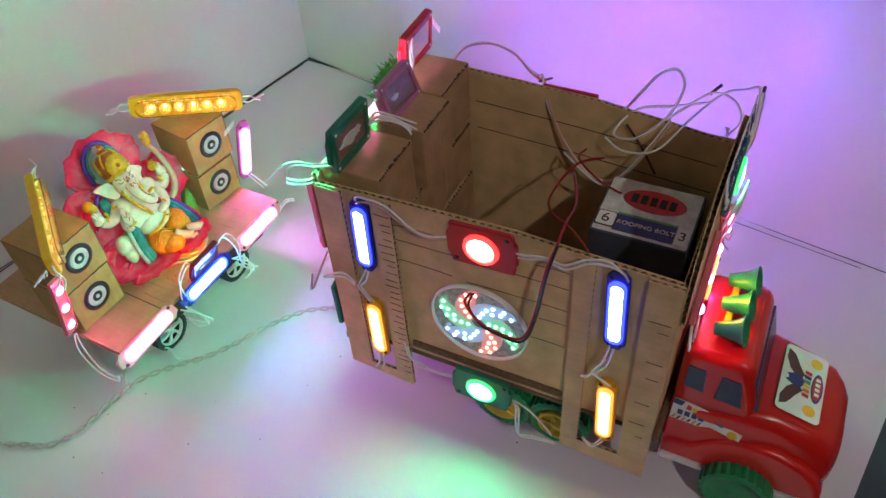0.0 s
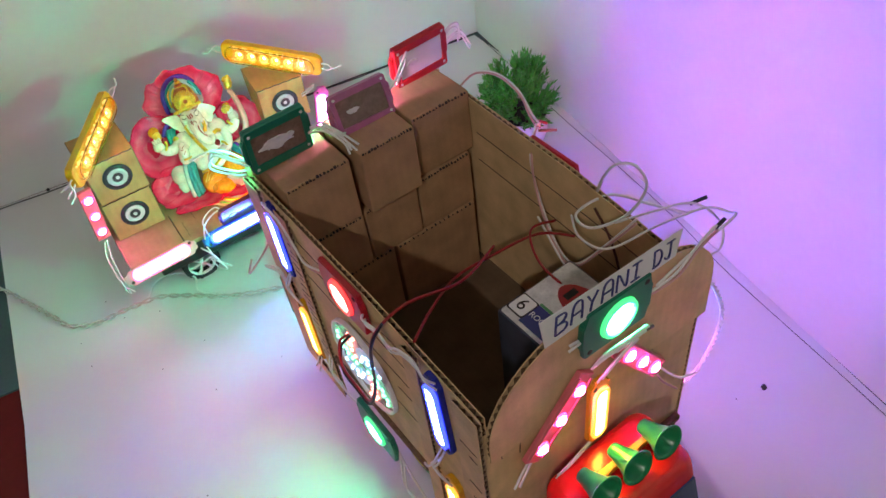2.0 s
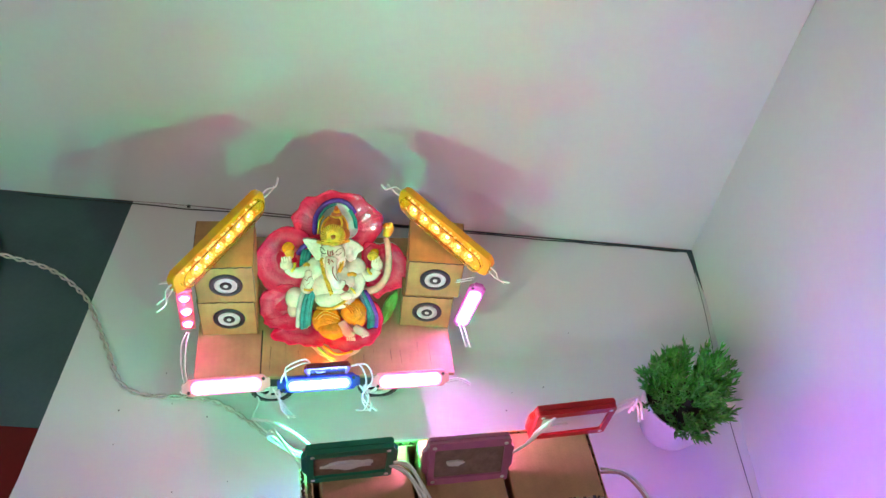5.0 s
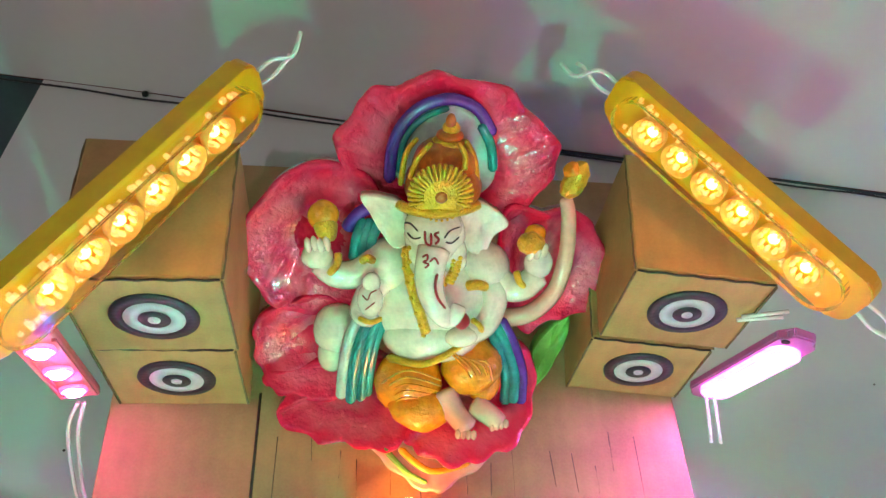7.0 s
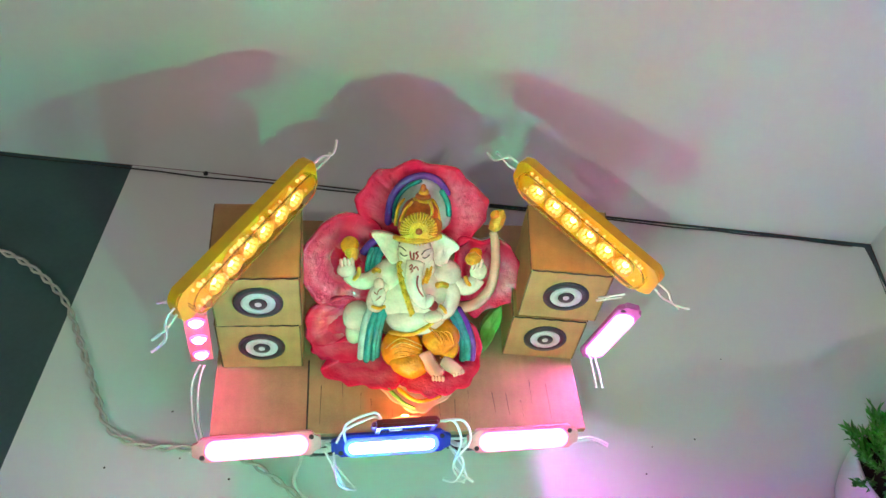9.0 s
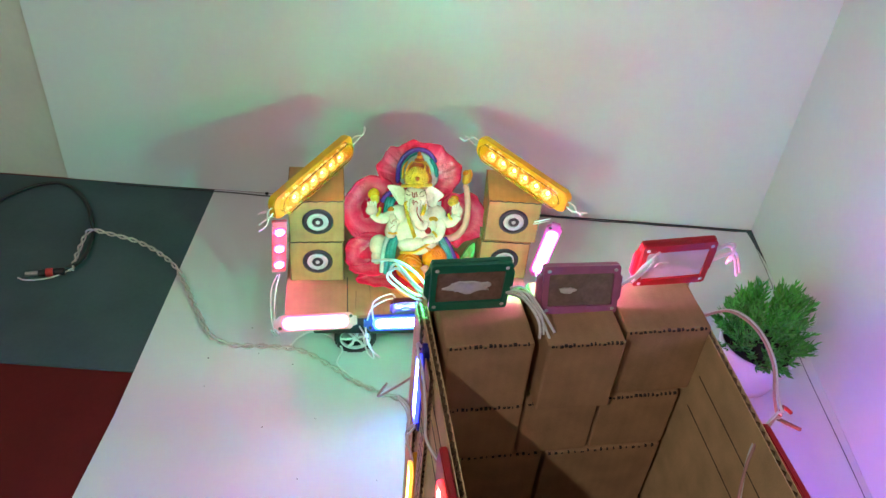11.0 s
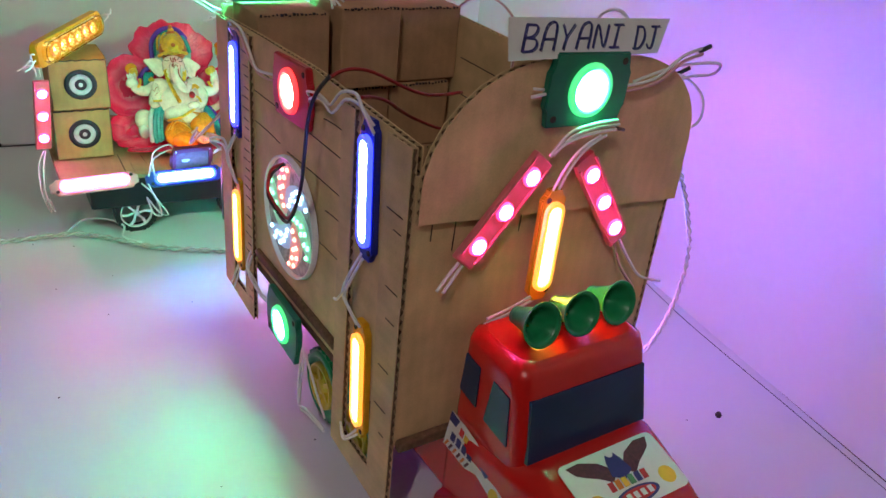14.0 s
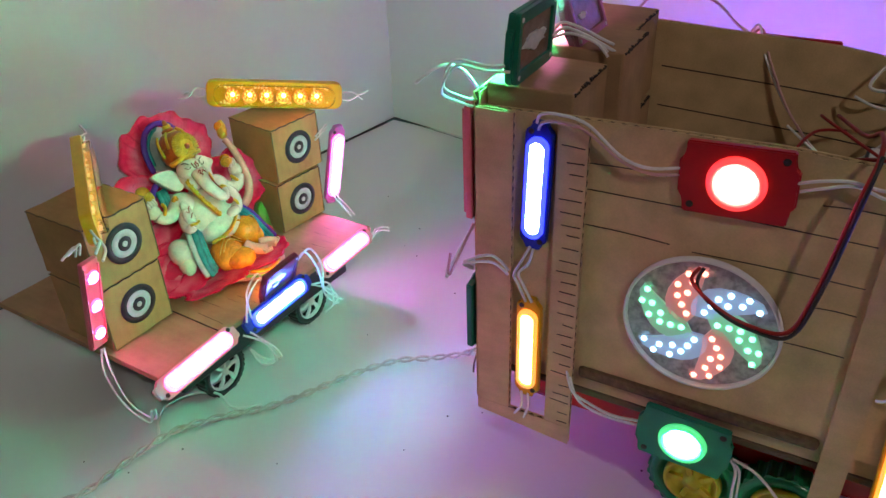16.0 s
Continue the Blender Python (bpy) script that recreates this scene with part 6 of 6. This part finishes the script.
info = next(n for n in nt.nodes if n.type == "OBJECT_INFO")
sh = next(n for n in nt.nodes if n.type == "MATH" and n.inputs[0].is_linked and n.inputs[0].links[0].from_node == info)
nt.links.new(geo.outputs["Random Per Island"], sh.inputs[0])
sh.inputs[1].default_value = 0.5
part("foliage", bm, LEAF, plant, "many fine dark green needles")


# ---------------------------------------------------------------- wires
def wire(pts, mat=None, r=0.0009, label="thin white hook-up wire between the modules", name="wire"):
    bm = bmesh.new()
    tube(bm, pts, r)
    return solo(name, bm, mat or WIRE_W, label, "wire", group="hook-up wires")


def pair(pts, off, mat=None, mat2=None, label="pair of thin white wires between the modules"):
    """Two wires side by side, drifting apart a little."""
    ob = thing("wire_pair", label, "wire", Matrix.Identity(4), "hook-up wires")
    rr = random.Random(int(1e4 * abs(pts[0][1])) + 7)
    for s, mt in ((1, mat or WIRE_W), (-1, mat2 or mat or WIRE_W)):
        bm = bmesh.new()
        tube(bm, [Vector(p) + s * Vector(off) + Vector([rr.uniform(-0.0009, 0.0009) for _ in range(3)]) for p in pts], 0.0009)
        part("strand", bm, mt, ob)
    return ob


S = -0.0075
pair([(S + 0.004, 0.247, 0.272), (S, 0.243, 0.279), (S, 0.233, 0.2805), (S, 0.219, 0.277), (S, 0.200, 0.264), (S, 0.185, 0.2605), (S + 0.005, 0.169, 0.262)], (0, 0.001, 0.0015), WIRE_W, WIRE_P)
pair([(S + 0.004, 0.1165, 0.264), (S, 0.108, 0.269), (S, 0.095, 0.273), (S, 0.082, 0.270), (S, 0.076, 0.274), (S, 0.065, 0.283), (S, 0.050, 0.286), (S, 0.041, 0.282), (S + 0.004, 0.0375, 0.272)], (0, 0.0012, 0.0016))
pair([(S + 0.003, 0.2485, 0.196), (S, 0.251, 0.187), (S, 0.256, 0.178), (S, 0.253, 0.170), (S + 0.003, 0.250, 0.157)], (0, 0.0018, 0.0))
pair([(S + 0.003, 0.041, 0.198), (S - 0.002, 0.044, 0.184), (S - 0.002, 0.051, 0.170), (S - 0.002, 0.046, 0.163), (S + 0.002, 0.039, 0.154)], (0, 0.0018, 0.0005))
wire([(S, 0.044, 0.186), (S - 0.004, 0.054, 0.166), (S - 0.004, 0.060, 0.162)])
pair([(0.004, 0.226, 0.118), (S, 0.216, 0.102), (S, 0.204, 0.092), (S, 0.188, 0.090), (S + 0.003, 0.173, 0.091)], (0, 0.0008, 0.0018))
pair([(S + 0.002, 0.119, 0.085), (S, 0.114, 0.080), (S - 0.002, 0.113, 0.062), (S - 0.004, 0.110, 0.046), (S - 0.003, 0.095, 0.050), (S, 0.078, 0.046)], (0, 0.0012, 0.0010), WIRE_W, WIRE_W)
wire([(S + 0.002, 0.118, 0.087), (S, 0.104, 0.084), (S, 0.090, 0.070), (S + 0.003, 0.082, 0.052)])
pair([(S + 0.004, 0.2505, 0.083), (S, 0.249, 0.074), (S - 0.001, 0.252, 0.066)], (0, 0.003, 0))
pair([(S + 0.004, 0.038, 0.075), (S - 0.001, 0.045, 0.066), (S, 0.054, 0.070)], (0, 0.001, 0.001))
# loose ends at the rear corner
pair([(-0.002, 0.288, 0.200), (-0.012, 0.291, 0.188), (-0.026, 0.293, 0.176), (-0.019, 0.294, 0.186)], (0, 0, 0.0012), WIRE_P, WIRE_W)
pair([(0.000, 0.290, 0.168), (-0.010, 0.289, 0.178), (-0.006, 0.274, 0.182), (-0.006, 0.262, 0.176)], (0, 0, 0.0014))
wire([(0.012, 0.291, 0.095), (0.006, 0.292, 0.086), (0.004, 0.292, 0.078)], COPPER, 0.0007, "bare wire end below a module")
pair([(0.001, 0.266, 0.300), (-0.006, 0.276, 0.300), (-0.016, 0.290, 0.304), (-0.020, 0.296, 0.290), (-0.006, 0.290, 0.280), (0.002, 0.288, 0.276)], (0.0005, 0, 0.0014))
wire([(0.006, 0.288, 0.284), (-0.004, 0.292, 0.297), (-0.016, 0.298, 0.302), (-0.030, 0.306, 0.296)], None, 0.0010, "white wire lit green by the module")
pair([(0.050, 0.262, 0.305), (0.058, 0.258, 0.308), (0.066, 0.248, 0.302), (0.070, 0.240, 0.297), (0.073, 0.232, 0.293)], (0.0012, 0.0008, 0.001))
pair([(0.052, 0.263, 0.302), (0.061, 0.256, 0.304), (0.067, 0.243, 0.297), (0.0675, 0.234, 0.290)], (0.0012, 0.0008, 0.001))
pair([(0.122, 0.262, 0.304), (0.132, 0.264, 0.309), (0.142, 0.271, 0.312), (0.150, 0.2735, 0.318), (0.146, 0.2735, 0.307), (0.134, 0.268, 0.303)], (0.0008, 0, 0.0014))
pair([(0.190, 0.279, 0.313), (0.202, 0.284, 0.316), (0.212, 0.288, 0.310), (0.210, 0.286, 0.298)], (0.0005, 0, 0.0015))
pair([(0.192, 0.281, 0.305), (0.206, 0.286, 0.306), (0.216, 0.290, 0.300), (0.220, 0.284, 0.288)], (0.0005, 0, 0.0015))
# loops over the far rim and inside the body
pair([(0.186, 0.258, 0.277), (0.196, 0.246, 0.292), (0.202, 0.226, 0.297), (0.205, 0.204, 0.290), (0.203, 0.188, 0.277), (0.203, 0.178, 0.271)], (0.0012, 0.001, 0.0004), WIRE_W, WIRE_P)
wire([(0.203, 0.178, 0.271), (0.210, 0.186, 0.268), (0.216, 0.184, 0.264)], WIRE_R, 0.0013, "twisted joint with a rose sleeve")
wire([(0.202, 0.178, 0.268), (0.214, 0.170, 0.266)], COPPER, 0.0012, "bare twisted wire joint")
pair([(0.203, 0.178, 0.271), (0.192, 0.170, 0.279), (0.178, 0.160, 0.262), (0.170, 0.140, 0.232), (0.165, 0.115, 0.208), (0.160, 0.090, 0.214), (0.166, 0.070, 0.245), (0.180, 0.055, 0.272)], (0.0014, 0.001, 0.0004), WIRE_W, WIRE_P)
wire([(0.166, 0.140, 0.225), (0.160, 0.105, 0.205), (0.148, 0.080, 0.222), (0.140, 0.062, 0.220)])
wire([(0.183, 0.095, 0.270), (0.172, 0.080, 0.300), (0.170, 0.068, 0.320), (0.176, 0.056, 0.322), (0.180, 0.050, 0.305), (0.172, 0.058, 0.280), (0.160, 0.078, 0.262), (0.166, 0.098, 0.258), (0.186, 0.085, 0.272), (0.196, 0.056, 0.276), (0.200, 0.030, 0.283)], None, 0.0011, "stiff white wire bent into a tall loop over the rim")
wire([(0.168, 0.105, 0.250), (0.158, 0.086, 0.248), (0.160, 0.060, 0.255), (0.184, 0.040, 0.276), (0.206, 0.022, 0.290), (0.208, 0.006, 0.296), (0.198, -0.004, 0.306), (0.160, -0.0075, 0.308), (0.126, -0.0085, 0.302)])
wire([(0.176, 0.070, 0.262), (0.190, 0.048, 0.280), (0.204, 0.030, 0.290), (0.210, 0.012, 0.282), (0.204, 0.004, 0.268), (0.195, 0.012, 0.258)])
pair([(0.120, -0.008, 0.298), (0.140, -0.010, 0.302), (0.160, -0.009, 0.312), (0.176, -0.008, 0.316)], (0.0, 0.0004, 0.0013), WIRE_W, WIRE_P)
wire([(0.174, -0.008, 0.3155), (0.182, -0.008, 0.318)], WIRE_K, 0.0013, "taped black end of a wire")
wire([(0.204, 0.032, 0.288), (0.208, 0.028, 0.292), (0.210, 0.025, 0.295)], WIRE_K, 0.0013, "taped black end of a wire")
wire([(0.004, 0.068, 0.280), (0.030, 0.088, 0.270), (0.070, 0.118, 0.245), (0.110, 0.130, 0.228), (0.150, 0.122, 0.230), (0.172, 0.105, 0.225)], WIRE_R, 0.0011, "dark red wire hanging across the body")
wire([(0.166, 0.120, 0.235), (0.140, 0.118, 0.244), (0.128, 0.095, 0.236), (0.136, 0.070, 0.219)], WIRE_R, 0.0010, "dark red wire curling onto the carton")
wire([(0.176, 0.090, 0.262), (0.178, 0.075, 0.240), (0.174, 0.060, 0.219)], material("brown_insulation", (0.10, 0.03, 0.02), 0.5, bump=0), 0.0011, "brown wire behind the carton")
# front: leads of the rose strips and the yellow bar
for dx, dz in ((0, 0), (0.002, 0.0025), (0.0, 0.005)):
    wire([(0.076 + dx, -0.0085, 0.266), (0.084 + dx, -0.012, 0.274 + dz), (0.096 + dx, -0.015, 0.2785 + dz), (0.112 + dx, -0.016, 0.2795 + dz)])
for dx in (-0.002, 0.002):
    wire([(0.0845 + dx, -0.0080, 0.245), (0.086 + dx, -0.012, 0.258), (0.092 + dx, -0.015, 0.270), (0.104 + dx, -0.016, 0.277)])
wire([(0.097, -0.0085, 0.264), (0.099, -0.012, 0.271), (0.106, -0.015, 0.276)])
wire([(0.112, -0.016, 0.2800), (0.118, -0.016, 0.2785)], COPPER, 0.0011, "bare twisted wire joint")
pair([(0.0275, -0.0075, 0.212), (0.021, -0.009, 0.206), (0.014, -0.010, 0.199)], (0.0014, 0, -0.0014))
wire([(0.143, -0.0075, 0.204), (0.152, -0.010, 0.190), (0.164, -0.012, 0.176), (0.182, -0.014, 0.169)])
wire([(0.139, -0.0075, 0.203), (0.146, -0.010, 0.186), (0.158, -0.014, 0.170)], WIRE_P)
pair([(0.066, -0.0075, 0.3005), (0.058, -0.008, 0.3010)], (0, 0, 0.0014))
pair([(0.082, -0.0075, 0.178), (0.062, -0.010, 0.174), (0.047, -0.010, 0.172)], (0, 0, 0.0013))
# twisted cable that hangs off the far side
bm = bmesh.new()
twisted(bm, [(0.192, 0.012, 0.268), (0.204, 0.010, 0.236), (0.224, 0.010, 0.200), (0.240, 0.012, 0.160), (0.243, 0.016, 0.115), (0.232, 0.020, 0.080), (0.206, 0.024, 0.068), (0.178, 0.03, 0.070)], 0.0010, 0.0011)
solo("twisted_cable", bm, WIRE_W, "twisted pair of white wires hanging beside the truck", "cable")
# floor cable from the plug to the rear of the truck
CAB = [(-0.345, 0.651, 0.006), (-0.344, 0.690, 0.007), (-0.338, 0.722, 0.009), (-0.319, 0.720, 0.006), (-0.274, 0.699, 0.004), (-0.234, 0.658, 0.004), (-0.213, 0.612, 0.004), (-0.195, 0.566, 0.004), (-0.182, 0.536, 0.004),
       (-0.158, 0.520, 0.004), (-0.122, 0.514, 0.005), (-0.086, 0.503, 0.007), (-0.055, 0.479, 0.006), (-0.034, 0.459, 0.005), (-0.008, 0.441, 0.005), (0.029, 0.420, 0.005), (0.061, 0.396, 0.005), (0.077, 0.370, 0.006), (0.083, 0.337, 0.020), (0.070, 0.300, 0.060), (0.060, 0.291, 0.090)]
bm = bmesh.new()
twisted(bm, CAB, 0.0012, 0.0018, 34)
solo("floor_cable", bm, WIRE_D, "twisted pair of white wires lying across the sheet", "cable")
wire([(-0.100, 0.508, 0.006), (-0.080, 0.524, 0.012), (-0.058, 0.520, 0.012), (-0.043, 0.501, 0.010), (-0.048, 0.480, 0.008), (-0.034, 0.462, 0.007)], None, 0.0012, "loose strand beside the twisted cable")
bm = bmesh.new()
tube(bm, [(-0.62, 0.40, 0.003), (-0.53, 0.54, 0.003), (-0.487, 0.66, 0.003), (-0.480, 0.764, 0.003), (-0.443, 0.819, 0.003), (-0.399, 0.836, 0.003), (-0.362, 0.802, 0.003), (-0.337, 0.732, 0.004), (-0.336, 0.675, 0.006), (-0.352, 0.652, 0.008)], 0.0024)
solo("black_cord", bm, WIRE_K, "black power cord curling on the grey floor", "cable")
plug = thing("barrel_plug", "black barrel connector with a red band on the floor", "plug", stand((-0.352, 0.650, 0.0068), (0, 0, 1), (-1, -0.07, 0)))
for x0, x1, r, mat, nm in ((0.0, 0.012, 0.0045, BLACK, "grip"), (0.012, 0.020, 0.0050, STICK["red"], "tape"), (0.020, 0.028, 0.0042, BLACK, "shell"), (0.028, 0.042, 0.0028, METAL, "tip")):
    bm = bmesh.new()
    lathe(bm, [(r * 0.85, x0), (r, x0 + 0.0008), (r, x1 - 0.0008), (r * 0.85, x1)], 16, Matrix.Rotation(radians(90), 4, "Y"))
    part(nm, bm, mat, plug)
wire([(-0.345, 0.655, 0.006), (-0.365, 0.642, 0.005), (-0.390, 0.640, 0.004), (-0.402, 0.645, 0.004)])
# wires of the trailer lamps
pair([(-0.104, 0.533, 0.090), (-0.110, 0.526, 0.075), (-0.112, 0.512, 0.052), (-0.108, 0.495, 0.040), (-0.112, 0.484, 0.058)], (0.0016, 0, 0))
pair([(-0.101, 0.532, 0.166), (-0.102, 0.527, 0.176), (-0.108, 0.520, 0.180), (-0.116, 0.522, 0.176)], (0.0016, 0, 0))
pair([(0.168, 0.525, 0.083), (0.172, 0.520, 0.072), (0.176, 0.512, 0.060)], (0.0018, 0, 0))
pair([(0.147, 0.473, 0.060), (0.158, 0.470, 0.063), (0.170, 0.468, 0.058)], (0, 0, 0.0016))
for dx in (0.0, 0.006):
    wire([(-0.026 + dx, 0.476, 0.066), (-0.018, 0.462 - dx, 0.058), (-0.012 + dx, 0.460, 0.036), (-0.018 + dx, 0.470, 0.034), (-0.022, 0.476, 0.050)])
    wire([(-0.018 + dx, 0.478, 0.072), (-0.012, 0.478, 0.090 + dx), (0.006, 0.482, 0.096 + dx), (0.012, 0.482, 0.088)])
    wire([(0.050, 0.480, 0.088), (0.058 + dx, 0.476, 0.094), (0.064 + dx, 0.470, 0.076), (0.060, 0.462, 0.054 + dx), (0.068 + dx, 0.456, 0.042)])
    wire([(0.058, 0.474, 0.062), (0.066, 0.462, 0.062 - dx), (0.062 + dx, 0.456, 0.046), (0.054, 0.460, 0.040)])
pair([(0.156, 0.531, 0.146), (0.172, 0.529, 0.152)], (0, 0, 0.0014))
# thin dark wire in the joint along the back wall
bm = bmesh.new()
line = [CORNER + Vector((-0.02 * k * math.cos(SQ), 0.02 * k * math.sin(SQ), 0)) + Vector((-0.004 + 0.0015 * math.sin(k * 0.9), -0.005 - 0.002 * noise.noise(Vector((k * 0.35, 0, 0))), 0.0012)) for k in range(1, 44)]
tube(bm, line, 0.0008, 5)
lathe(bm, [(0.0005, 0.0), (0.0022, 0.0010), (0.0022, 0.0030), (0.0006, 0.0042)], 10, Matrix.Translation((-0.128, 0.800, 0.0)))
solo("dark_wire", bm, WIRE_K, "thin dark wire lying along the foot of the back board", "wire")
# along the side wall: dark tube in place of the sheet edge's shadow
bm = bmesh.new()
tube(bm, [(0.515, 0.674, 0.0012), (0.500, 0.587, 0.0012), (0.470, 0.454, 0.0012), (0.447, 0.308, 0.0012), (0.428, 0.203, 0.0012), (0.406, 0.112, 0.0012), (0.384, -0.02, 0.0012), (0.362, -0.15, 0.0012)], 0.00035, 5)
solo("dark_wire", bm, WIRE_K, "thin dark line modelling the sheet edge's shadow along the side board", "wire")
# specks and scraps on the white sheet
rr = random.Random(21)
bm = bmesh.new()
for k in range(46):
    x, y = rr.uniform(-0.22, 0.36), rr.uniform(-0.12, 0.65)
    lathe(bm, [(0.0002, 0.0007), (rr.uniform(0.0004, 0.0010), 0.0004), (rr.uniform(0.0003, 0.0008), 0.0001)], 6, Matrix.Translation((x, y, 0)))
solo("dust_specks", bm, INK, "small dark crumbs scattered on the white sheet", "dirt", kind="stuff")
bm = bmesh.new()
bmesh.ops.create_icosphere(bm, subdivisions=2, radius=0.0028, matrix=Matrix.Translation((0.316, -0.004, 0.0022)))
for v in bm.verts:
    v.co += 0.0012 * Vector(noise.noise_vector(v.co * 900))
solo("dark_scrap", bm, INK, "small dark scrap on the white sheet", "scrap")
